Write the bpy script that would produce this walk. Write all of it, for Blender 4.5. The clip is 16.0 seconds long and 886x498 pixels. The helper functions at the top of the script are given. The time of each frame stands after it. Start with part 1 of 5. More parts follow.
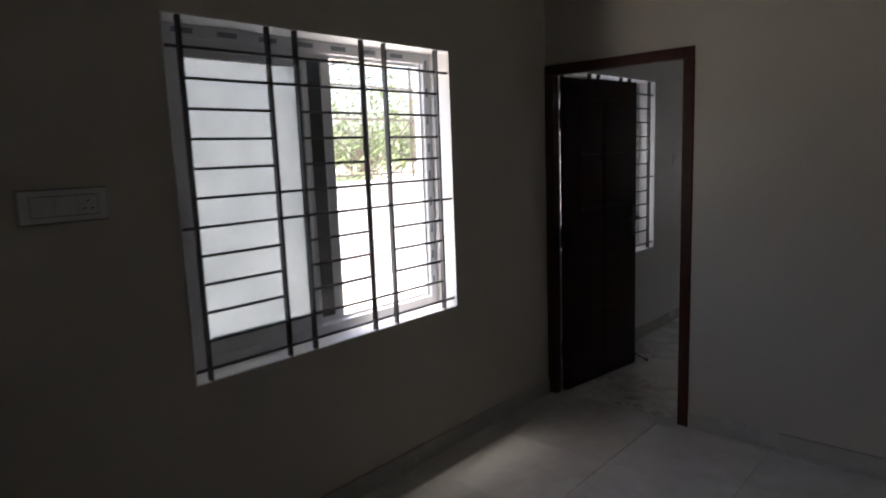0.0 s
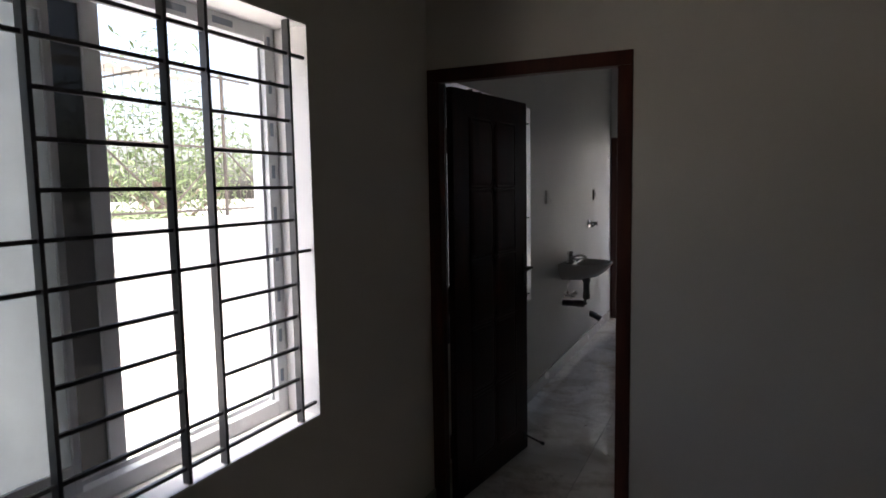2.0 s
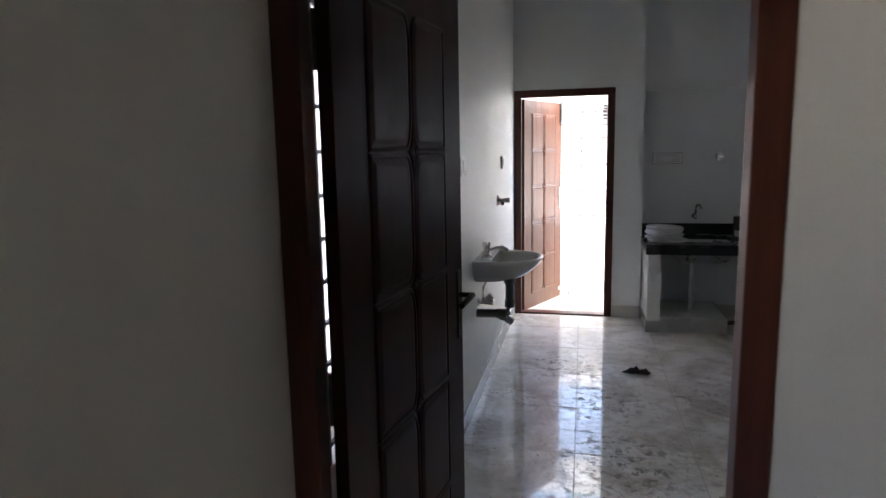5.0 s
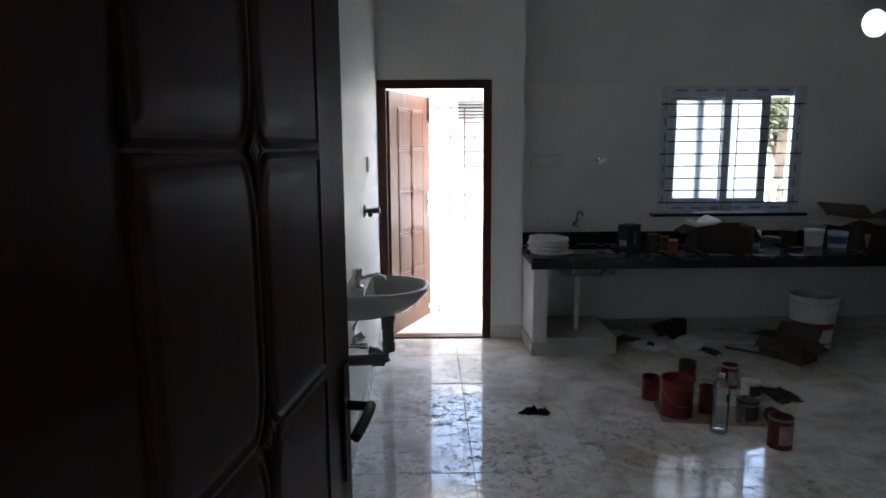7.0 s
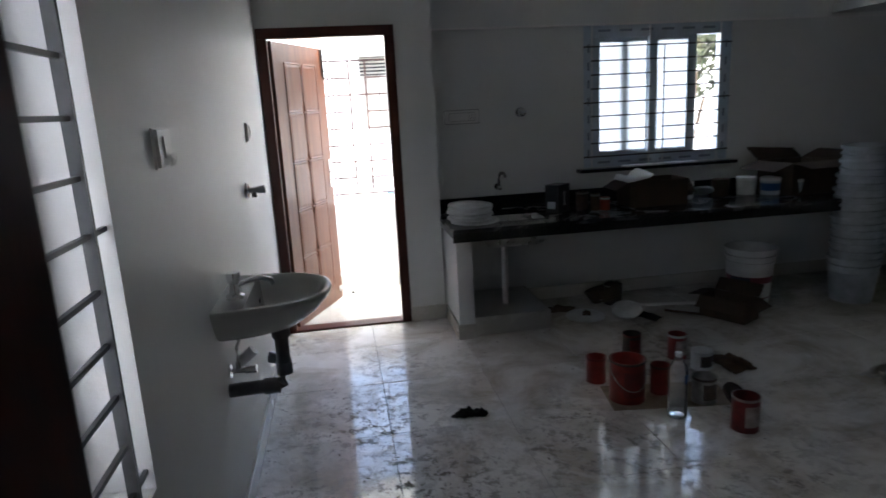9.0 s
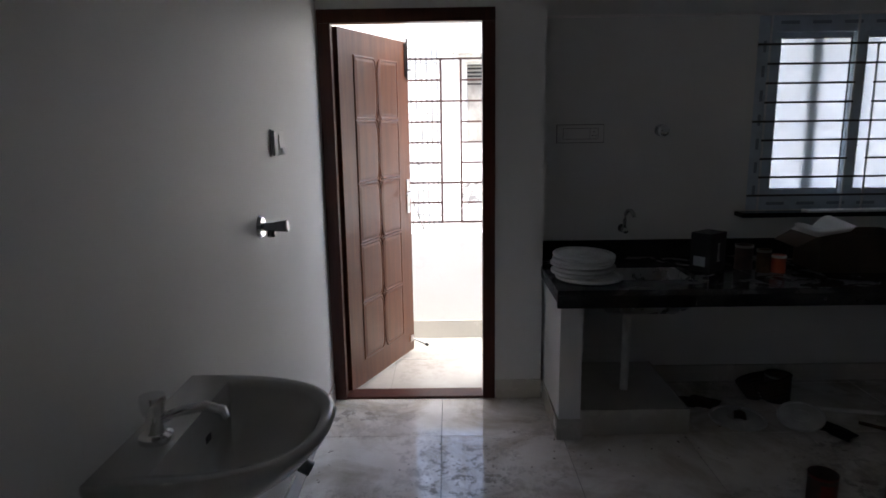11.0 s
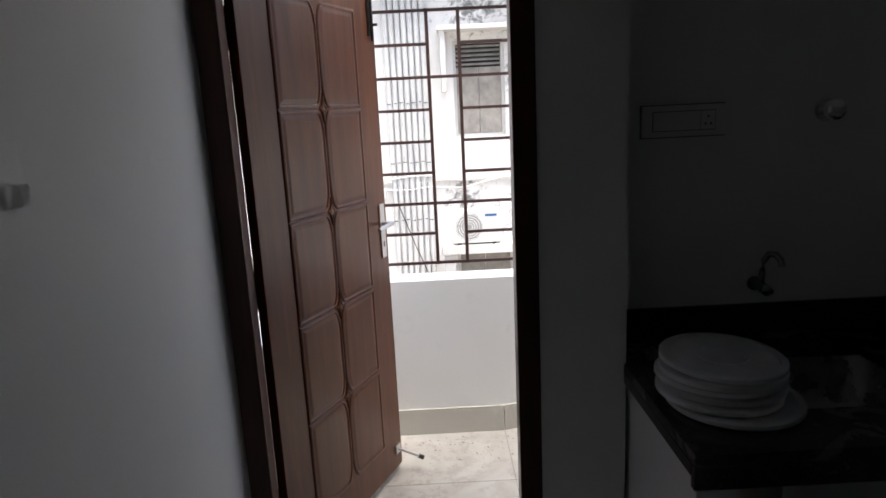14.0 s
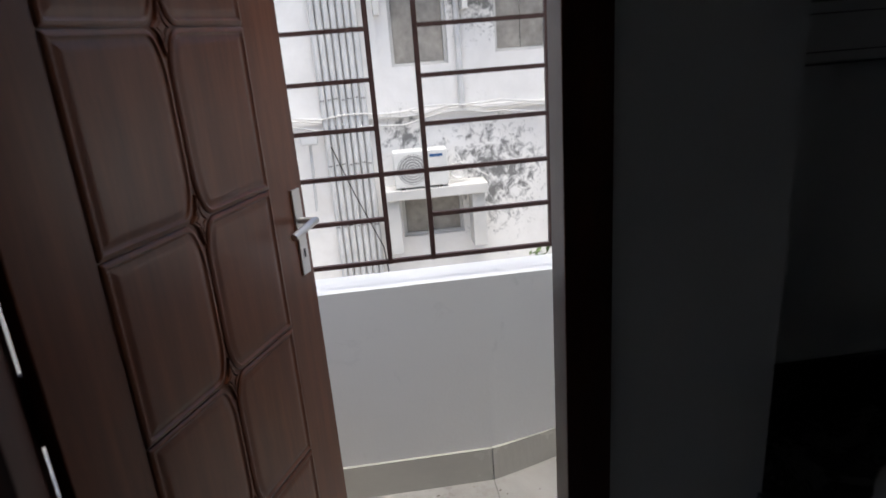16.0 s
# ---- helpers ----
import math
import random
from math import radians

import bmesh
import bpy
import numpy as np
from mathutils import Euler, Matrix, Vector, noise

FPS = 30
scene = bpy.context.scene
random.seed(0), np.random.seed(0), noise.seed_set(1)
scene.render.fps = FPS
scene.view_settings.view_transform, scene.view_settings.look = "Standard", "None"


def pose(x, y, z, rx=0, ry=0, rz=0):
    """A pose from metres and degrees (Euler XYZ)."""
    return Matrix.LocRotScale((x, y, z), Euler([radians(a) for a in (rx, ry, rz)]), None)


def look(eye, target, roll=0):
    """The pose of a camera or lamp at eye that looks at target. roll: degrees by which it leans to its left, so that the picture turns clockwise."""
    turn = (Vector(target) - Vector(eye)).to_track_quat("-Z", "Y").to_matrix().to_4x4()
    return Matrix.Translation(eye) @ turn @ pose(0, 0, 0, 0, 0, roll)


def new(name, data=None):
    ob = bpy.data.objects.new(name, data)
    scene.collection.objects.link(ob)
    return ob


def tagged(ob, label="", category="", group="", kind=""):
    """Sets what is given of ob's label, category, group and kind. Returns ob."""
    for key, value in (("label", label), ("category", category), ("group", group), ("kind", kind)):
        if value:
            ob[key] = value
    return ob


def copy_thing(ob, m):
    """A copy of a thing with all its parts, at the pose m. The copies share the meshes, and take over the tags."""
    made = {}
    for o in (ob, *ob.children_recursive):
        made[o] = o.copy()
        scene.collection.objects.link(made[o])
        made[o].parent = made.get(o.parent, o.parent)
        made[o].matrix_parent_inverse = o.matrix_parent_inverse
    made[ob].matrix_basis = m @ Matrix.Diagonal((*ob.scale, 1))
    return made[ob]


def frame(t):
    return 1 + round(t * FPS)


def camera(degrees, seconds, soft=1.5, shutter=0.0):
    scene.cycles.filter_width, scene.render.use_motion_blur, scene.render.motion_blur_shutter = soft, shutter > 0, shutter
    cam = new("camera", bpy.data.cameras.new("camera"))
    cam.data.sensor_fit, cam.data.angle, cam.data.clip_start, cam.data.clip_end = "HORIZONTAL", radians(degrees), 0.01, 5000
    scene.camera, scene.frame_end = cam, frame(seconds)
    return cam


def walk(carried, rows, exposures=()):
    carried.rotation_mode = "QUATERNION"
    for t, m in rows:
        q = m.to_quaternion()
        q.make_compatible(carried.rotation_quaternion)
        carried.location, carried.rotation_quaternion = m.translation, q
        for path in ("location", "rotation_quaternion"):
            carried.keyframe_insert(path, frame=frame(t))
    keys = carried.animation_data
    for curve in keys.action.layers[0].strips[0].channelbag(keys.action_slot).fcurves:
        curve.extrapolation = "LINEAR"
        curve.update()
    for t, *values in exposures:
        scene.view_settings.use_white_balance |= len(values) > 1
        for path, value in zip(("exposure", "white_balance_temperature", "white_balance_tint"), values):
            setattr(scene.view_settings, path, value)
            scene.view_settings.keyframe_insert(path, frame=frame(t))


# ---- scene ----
cam = camera(69.8, 16.0, 1.6, 0.4)
PATH = [
    (0, (0.251, -0.08, 1.59), (-1.075, 1.388, 1.294), -2.2),
    (0.5, (0.014, 0.155, 1.58), (-1.227, 1.71, 1.379), -1.7),
    (1, (-0.217, 0.356, 1.563), (-1.402, 1.945, 1.294), 2.5),
    (1.5, (-0.494, 0.528, 1.585), (-1.39, 2.294, 1.307), 0.8),
    (2, (-0.633, 0.683, 1.559), (-1.479, 2.485, 1.368), -1.0),
    (2.5, (-0.753, 0.866, 1.584), (-1.739, 2.599, 1.431), 3.6),
    (3, (-0.996, 1.113, 1.576), (-1.644, 2.992, 1.354), 2.6),
    (3.5, (-1.136, 1.345, 1.572), (-1.580, 3.272, 1.280), -0.2),
    (5.8, (-1.448, 2.65, 1.543), (-1.858, 4.583, 1.235), -1.7),
    (6, (-1.467, 2.747, 1.547), (-1.827, 4.684, 1.201), -1.2),
    (6.5, (-1.568, 2.948, 1.572), (-1.715, 4.916, 1.247), -0.8),
    (7, (-1.604, 3.075, 1.552), (-1.559, 5.05, 1.245), -0.3),
    (7.5, (-1.532, 3.246, 1.563), (-1.464, 5.223, 1.27), -0.3),
    (8, (-1.518, 3.394, 1.532), (-1.353, 5.326, 1.044), -1.8),
    (8.5, (-1.567, 3.519, 1.549), (-1.19, 5.439, 1.133), -1.5),
    (9, (-1.538, 3.72, 1.545), (-1.235, 5.648, 1.107), -3.0),
    (9.2, (-1.481, 3.786, 1.537), (-1.317, 5.742, 1.157), -4.3),
    (11.5, (-1.347, 5.127, 1.528), (-1.365, 7.086, 1.129), -0.8),
    (12, (-1.352, 5.381, 1.547), (-1.259, 7.335, 1.132), -3.3),
    (12.5, (-1.292, 5.691, 1.545), (-1.369, 7.657, 1.181), -2.3),
    (13, (-1.303, 5.951, 1.538), (-1.441, 7.901, 1.115), -0.0),
    (13.5, (-1.377, 6.195, 1.551), (-1.373, 8.152, 1.138), -2.9),
    (14, (-1.382, 6.423, 1.518), (-1.367, 8.38, 1.101), -2.8),
    (14.5, (-1.351, 6.639, 1.524), (-1.46, 8.596, 1.125), -0.5),
    (15, (-1.396, 6.912, 1.521), (-1.351, 8.856, 1.052), -2.6),
    (15.5, (-1.438, 7.127, 1.512), (-1.271, 9.052, 0.998), -4.7),
    (16, (-1.402, 7.41, 1.5), (-1.218, 9.298, 0.868), -4.5),
]
EXPOSURES = [(0.0, 2.95, 6850, 12), (0.5, 2.8, 6850, 12), (1.0, 2.5, 6800, 11), (2.0, 2.6, 6800, 11), (2.5, 2.5, 6800, 11), (3.0, 2.5, 6750, 10), (3.5, 3.05, 6700, 10), (6.0, 4.4, 6350, 8), (7.0, 4.15, 6300, 6), (8.0, 3.75, 6250, 5), (9.0, 3.75, 6350, 7), (11.5, 2.65, 6550, 11), (12.0, 2.5, 6550, 11), (13.0, 1.95, 6550, 10), (14.0, 1.65, 6550, 10), (15.0, 1.3, 6450, 10), (16.0, 0.85, 6250, 9)]
walk(cam, [(t, look(eye, target, roll)) for t, eye, target, roll in PATH], EXPOSURES)

# ---- world and sun: a bright, hazy sky ----
world = bpy.data.worlds.new("world")
scene.world = world
world.use_nodes = True
wn = world.node_tree
sky = wn.nodes.new("ShaderNodeTexSky")
sky.sky_type = "NISHITA"
sky.sun_disc = False
sky.sun_elevation, sky.sun_rotation = radians(79), radians(164)
sky.air_density, sky.dust_density, sky.ozone_density = 0.8, 5.0, 0.5
wn.links.new(sky.outputs["Color"], wn.nodes["Background"].inputs["Color"])
wn.nodes["Background"].inputs["Strength"].default_value = 0.14
sun = new("sun", bpy.data.lights.new("sun", "SUN"))
sun.data.energy, sun.data.angle, sun.data.color = 2.2, radians(46), (1.0, 0.98, 0.95)
sun.matrix_world = look((-8, 24, 14), (-8 - 0.1, 24 + 0.35, 14 - 2.0))

# ---- materials ----


def nodes_of(name):
    m = bpy.data.materials.new(name)
    m.use_nodes = True
    return m, m.node_tree.nodes, m.node_tree.links, m.node_tree.nodes["Principled BSDF"]


def world_pos(N):
    return N.new("ShaderNodeNewGeometry").outputs["Position"]


def noise_node(N, L, vec, scale, detail=4.0, rough=0.55, dist=0.0):
    n = N.new("ShaderNodeTexNoise")
    n.inputs["Scale"].default_value, n.inputs["Detail"].default_value = scale, detail
    n.inputs["Roughness"].default_value, n.inputs["Distortion"].default_value = rough, dist
    L.new(vec, n.inputs["Vector"])
    return n.outputs["Fac"]


def ramp(N, L, fac, stops):
    r = N.new("ShaderNodeValToRGB")
    while len(r.color_ramp.elements) < len(stops):
        r.color_ramp.elements.new(0.5)
    for e, (p, c) in zip(r.color_ramp.elements, stops):
        e.position = p
        e.color = (*c, 1) if len(c) == 3 else c
    L.new(fac, r.inputs["Fac"])
    return r.outputs["Color"]


def mix(N, L, fac, a, b, mode="MIX"):
    n = N.new("ShaderNodeMix")
    n.data_type, n.blend_type = "RGBA", mode
    for sock, v in ((n.inputs["Factor"], fac), (n.inputs["A"], a), (n.inputs["B"], b)):
        if isinstance(v, (int, float)):
            sock.default_value = v
        elif isinstance(v, tuple):
            sock.default_value = (*v, 1)
        else:
            L.new(v, sock)
    return n.outputs["Result"]


def bump(N, L, bsdf, height, strength, distance=0.002):
    b = N.new("ShaderNodeBump")
    b.inputs["Strength"].default_value, b.inputs["Distance"].default_value = strength, distance
    L.new(height, b.inputs["Height"])
    L.new(b.outputs["Normal"], bsdf.inputs["Normal"])


def paint(name, col, rough=0.6, vary=0.06, grain=90, bumps=0.15, stain=0.0):
    """Painted plaster: roller grain, slow colour drift, faint smudges."""
    m, N, L, P = nodes_of(name)
    p = world_pos(N)
    slow = noise_node(N, L, p, 1.3, 3)
    c = mix(N, L, ramp(N, L, slow, [(0.3, (0, 0, 0)), (0.7, (1, 1, 1))]), tuple(v * (1 - vary) for v in col), tuple(min(1, v * (1 + vary * 0.5)) for v in col))
    if stain:
        s = noise_node(N, L, p, 6.0, 6, 0.7, 0.6)
        c = mix(N, L, ramp(N, L, s, [(0.62, (0, 0, 0)), (0.75, (stain, stain, stain))]), c, tuple(v * 0.55 for v in col))
    L.new(c, P.inputs["Base Color"])
    P.inputs["Roughness"].default_value = rough
    bump(N, L, P, noise_node(N, L, p, grain, 3), bumps, 0.003)
    return m


def wood(name, dark, light, rough=0.3, scale=1.0, spec=0.35):
    """Varnished board grain running along local z."""
    m, N, L, P = nodes_of(name)
    tc = N.new("ShaderNodeTexCoord")
    mp = N.new("ShaderNodeMapping")
    mp.inputs["Scale"].default_value = (14 * scale, 14 * scale, 0.9 * scale)
    L.new(tc.outputs["Object"], mp.inputs["Vector"])
    streak = noise_node(N, L, mp.outputs["Vector"], 1.6, 6, 0.6, 0.5)
    fine = noise_node(N, L, mp.outputs["Vector"], 9.0, 3, 0.6)
    blot = noise_node(N, L, tc.outputs["Object"], 2.6, 3)
    c = mix(N, L, ramp(N, L, streak, [(0.3, (0, 0, 0)), (0.68, (1, 1, 1))]), dark, light)
    c = mix(N, L, ramp(N, L, fine, [(0.4, (0, 0, 0)), (0.6, (0.25, 0.25, 0.25))]), c, tuple(v * 0.6 for v in dark))
    c = mix(N, L, ramp(N, L, blot, [(0.35, (0, 0, 0)), (0.7, (0.18, 0.18, 0.18))]), c, tuple(v * 1.15 for v in light))
    L.new(c, P.inputs["Base Color"])
    P.inputs["Specular IOR Level"].default_value = spec
    r = noise_node(N, L, tc.outputs["Object"], 7.0, 4)
    L.new(ramp(N, L, r, [(0.3, (rough * 0.92,) * 3), (0.7, (min(1, rough * 1.15),) * 3)]), P.inputs["Roughness"])
    bump(N, L, P, fine, 0.08, 0.001)
    return m


def plain(name, col, rough=0.5, metal=0.0, vary=0.1, scale=12.0, bumps=0.0):
    m, N, L, P = nodes_of(name)
    tc = N.new("ShaderNodeTexCoord")
    n = noise_node(N, L, tc.outputs["Object"], scale, 5, 0.6)
    L.new(mix(N, L, ramp(N, L, n, [(0.3, (0, 0, 0)), (0.7, (1, 1, 1))]), tuple(v * (1 - vary) for v in col), tuple(min(1, v * (1 + vary)) for v in col)), P.inputs["Base Color"])
    P.inputs["Metallic"].default_value = metal
    L.new(ramp(N, L, n, [(0.2, (rough * 0.8,) * 3), (0.8, (min(1, rough * 1.25),) * 3)]), P.inputs["Roughness"])
    if bumps:
        bump(N, L, P, noise_node(N, L, tc.outputs["Object"], scale * 8, 4), bumps, 0.002)
    return m


def tile_mat(name, dirt, lift=1.0):
    """Polished vitrified tile, cloudy white, with dried mud where dirt > 0. lift puts a floor's light level into its
    colour.
    """
    m, N, L, P = nodes_of(name)
    p = world_pos(N)
    oi = N.new("ShaderNodeObjectInfo")
    cloud = noise_node(N, L, p, 3.0, 6, 0.6, 1.2)
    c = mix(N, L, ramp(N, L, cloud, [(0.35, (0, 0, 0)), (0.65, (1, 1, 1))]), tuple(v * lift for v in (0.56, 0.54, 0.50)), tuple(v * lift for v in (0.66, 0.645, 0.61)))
    c = mix(N, L, oi.outputs["Random"], c, mix(N, L, 0.94, (0, 0, 0), c))
    rough = ramp(N, L, noise_node(N, L, p, 5, 4), [(0.3, (0.012,) * 3), (0.75, (0.045,) * 3)])
    if dirt:
        area = ramp(N, L, noise_node(N, L, p, 1.1, 3, 0.5), [(0.46, (0, 0, 0)), (0.62, (0.8, 0.8, 0.8))])
        for cx, cy, rad in ((-1.5, 6.75, 0.75), (-1.25, 6.1, 0.65), (-1.15, 5.3, 0.8), (-0.6, 5.0, 0.5)):
            d = N.new("ShaderNodeVectorMath")
            d.operation = "DISTANCE"
            L.new(p, d.inputs[0])
            d.inputs[1].default_value = (cx, cy, 0)
            area = mix(N, L, 1.0, area, ramp(N, L, d.outputs["Value"], [(0.15 * rad, (1, 1, 1)), (rad, (0, 0, 0))]), "LIGHTEN")
        smear = ramp(N, L, noise_node(N, L, p, 15.0, 9, 0.78, 0.12), [(0.515, (0, 0, 0)), (0.555, (0.95, 0.95, 0.95))])
        film = ramp(N, L, noise_node(N, L, p, 2.2, 6, 0.65, 0.8), [(0.44, (0, 0, 0)), (0.64, (0.75, 0.75, 0.75))])
        flecks = ramp(N, L, noise_node(N, L, p, 26.0, 5, 0.65, 0.4), [(0.70, (0, 0, 0)), (0.76, (0.5, 0.5, 0.5))])
        soft = ramp(N, L, noise_node(N, L, p, 5.2, 9, 0.72, 0.5), [(0.53, (0, 0, 0)), (0.62, (0.7, 0.7, 0.7))])
        amount = mix(N, L, 1.0, area, smear, "MULTIPLY")
        amount = mix(N, L, 1.0, amount, flecks, "LIGHTEN")
        amount = mix(N, L, dirt, (0, 0, 0), amount)
        c = mix(N, L, mix(N, L, dirt, (0, 0, 0), film), c, (0.40, 0.345, 0.26))
        soft = mix(N, L, 1.0, area, soft, "MULTIPLY")
        c = mix(N, L, mix(N, L, dirt, (0, 0, 0), soft), c, (0.25, 0.22, 0.185))
        c = mix(N, L, amount, c, (0.125, 0.103, 0.08))
        rough = mix(N, L, mix(N, L, dirt, (0, 0, 0), soft), rough, (0.5, 0.5, 0.5))
        rough = mix(N, L, amount, rough, (0.75, 0.75, 0.75))
        rough = mix(N, L, mix(N, L, dirt * 0.16, (0, 0, 0), film), rough, (0.5, 0.5, 0.5))
    L.new(c, P.inputs["Base Color"])
    L.new(rough, P.inputs["Roughness"])
    P.inputs["IOR"].default_value = 1.58
    return m


M_BED = paint("bedroom_paint", (0.60, 0.555, 0.48), 0.55, 0.05)
M_KIT = paint("kitchen_paint", (0.71, 0.72, 0.70), 0.5, 0.05, stain=0.12)
M_CEIL = paint("ceiling_paint", (0.78, 0.77, 0.74), 0.8, 0.03)
M_REVEAL = paint("reveal_paint", (0.80, 0.78, 0.77), 0.6, 0.04)
M_BALC = paint("balcony_paint", (0.80, 0.80, 0.785), 0.65, 0.05, stain=0.3)
M_SKIRT = plain("skirting_tile", (0.53, 0.515, 0.465), 0.25, 0, 0.06, 6)
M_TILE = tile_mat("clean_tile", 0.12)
# same tile: colour brightened for the kitchen's door light, dimmed for balcony shade
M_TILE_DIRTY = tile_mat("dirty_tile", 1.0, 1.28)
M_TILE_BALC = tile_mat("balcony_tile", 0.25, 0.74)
M_GROUT = plain("grout", (0.26, 0.25, 0.23), 0.9, 0, 0.2, 30)
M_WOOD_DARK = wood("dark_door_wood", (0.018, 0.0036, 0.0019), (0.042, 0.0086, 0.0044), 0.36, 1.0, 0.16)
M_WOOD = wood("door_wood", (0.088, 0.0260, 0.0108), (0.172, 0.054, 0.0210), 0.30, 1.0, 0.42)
M_FRAME = wood("door_frame_wood", (0.046, 0.0115, 0.0066), (0.080, 0.0215, 0.0118), 0.33)
M_BAR = plain("grille_paint", (0.065, 0.064, 0.067), 0.4, 0.2, 0.2, 30)
M_BAR_BROWN = plain("brown_grille_paint", (0.075, 0.040, 0.034), 0.45, 0.1, 0.2, 30)
M_UPVC = plain("white_upvc", (0.72, 0.73, 0.75), 0.35, 0, 0.05, 8)
M_FILM = plain("blue_film", (0.52, 0.60, 0.67), 0.4, 0, 0.12, 9)
M_RUBBER = plain("black_gasket", (0.02, 0.02, 0.022), 0.6)
M_MARK = plain("film_print", (0.24, 0.28, 0.34), 0.5)
M_GRANITE = plain("black_granite", (0.022, 0.022, 0.023), 0.16, 0, 0.5, 60)


def granite_mat(name):
    """Polished black granite under a smeared film of plaster dust."""
    m, N, L, P = nodes_of(name)
    p = world_pos(N)
    c = mix(N, L, ramp(N, L, noise_node(N, L, p, 160, 3), [(0.45, (0, 0, 0)), (0.7, (1, 1, 1))]), (0.014, 0.014, 0.015), (0.045, 0.045, 0.046))
    dust = ramp(N, L, noise_node(N, L, p, 6.0, 8, 0.7, 1.0), [(0.46, (0, 0, 0)), (0.72, (0.5, 0.5, 0.5))])
    L.new(mix(N, L, dust, c, (0.11, 0.108, 0.10)), P.inputs["Base Color"])
    L.new(mix(N, L, dust, (0.14, 0.14, 0.14), (0.8, 0.8, 0.8)), P.inputs["Roughness"])
    return m


M_GRANITE_DUSTY = granite_mat("dusty_granite")
M_STEEL = plain("steel", (0.55, 0.55, 0.54), 0.28, 1.0, 0.06, 20)
M_CHROME = plain("chrome", (0.75, 0.75, 0.76), 0.09, 1.0, 0.03, 10)
M_BRONZE = plain("dark_bronze", (0.05, 0.042, 0.038), 0.4, 0.7, 0.2, 20)
M_SATIN = plain("satin_nickel", (0.62, 0.60, 0.58), 0.35, 0.9, 0.06, 20)
M_CERAMIC = plain("ceramic", (0.50, 0.50, 0.47), 0.12, 0, 0.05, 6)
M_PVC = plain("grey_pvc", (0.10, 0.10, 0.105), 0.45, 0, 0.15, 15)
M_WHITE = plain("white_plastic", (0.72, 0.72, 0.70), 0.35, 0, 0.06, 10)
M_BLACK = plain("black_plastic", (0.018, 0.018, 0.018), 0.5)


def clear_plastic(name, haze=0.26):
    """Thin clear plastic: mostly see-through, a little scatter and gloss."""
    m, N, L, P = nodes_of(name)
    t, mx = N.new("ShaderNodeBsdfTransparent"), N.new("ShaderNodeMixShader")
    t.inputs["Color"].default_value = (0.96, 0.97, 0.97, 1)
    P.inputs["Base Color"].default_value = (0.75, 0.77, 0.77, 1)
    P.inputs["Roughness"].default_value = 0.12
    mx.inputs[0].default_value = haze
    g, fr, top = N.new("ShaderNodeBsdfGlossy"), N.new("ShaderNodeFresnel"), N.new("ShaderNodeMixShader")
    g.inputs["Roughness"].default_value = 0.06
    fr.inputs["IOR"].default_value = 1.2
    L.new(t.outputs[0], mx.inputs[1])
    L.new(P.outputs[0], mx.inputs[2])
    L.new(fr.outputs[0], top.inputs[0])
    L.new(mx.outputs[0], top.inputs[1])
    L.new(g.outputs[0], top.inputs[2])
    L.new(top.outputs[0], N["Material Output"].inputs["Surface"])
    return m


def frosted_mat(name, col=(0.80, 0.82, 0.82), gloss=0.25):
    """Sand-blasted glass with a streaky film: scatters daylight through."""
    m, N, L, P = nodes_of(name)
    p = world_pos(N)
    n = noise_node(N, L, p, 5.0, 7, 0.65, 0.5)
    t, mx = N.new("ShaderNodeBsdfTranslucent"), N.new("ShaderNodeMixShader")
    c = mix(N, L, ramp(N, L, n, [(0.35, (0, 0, 0)), (0.7, (1, 1, 1))]), tuple(v * 0.86 for v in col), col)
    L.new(c, t.inputs["Color"])
    P.inputs["Base Color"].default_value = (0.7, 0.72, 0.72, 1)
    P.inputs["Roughness"].default_value = 0.25
    mx.inputs[0].default_value = gloss
    L.new(t.outputs[0], mx.inputs[1])
    L.new(P.outputs[0], mx.inputs[2])
    L.new(mx.outputs[0], N["Material Output"].inputs["Surface"])
    return m


M_FROST = frosted_mat("frosted_glass", (0.50, 0.52, 0.52))

# ---- mesh helpers ----


def box(bm, x0, x1, y0, y1, z0, z1, bevel=0.0):
    """Adds a box between the given bounds."""
    g = bmesh.ops.create_cube(bm, size=1.0, matrix=Matrix.Translation(((x0 + x1) / 2, (y0 + y1) / 2, (z0 + z1) / 2)) @ Matrix.Diagonal((x1 - x0, y1 - y0, z1 - z0, 1)))
    if bevel:
        es = list({e for v in g["verts"] for e in v.link_edges})
        bmesh.ops.bevel(bm, geom=es, offset=bevel, segments=2, affect="EDGES", profile=0.6)
    return bm


def boxes(*bounds, bevel=0.0):
    bm = bmesh.new()
    for b in bounds:
        box(bm, *b, bevel=bevel)
    return bm


def rod(bm, a, b, r, seg=10, r2=None):
    """Adds a round rod from a to b."""
    a, b = Vector(a), Vector(b)
    d = b - a
    m = Matrix.Translation((a + b) / 2) @ d.to_track_quat("Z", "Y").to_matrix().to_4x4()
    bmesh.ops.create_cone(bm, cap_ends=True, segments=seg, radius1=r, radius2=r if r2 is None else r2, depth=d.length, matrix=m)
    return bm


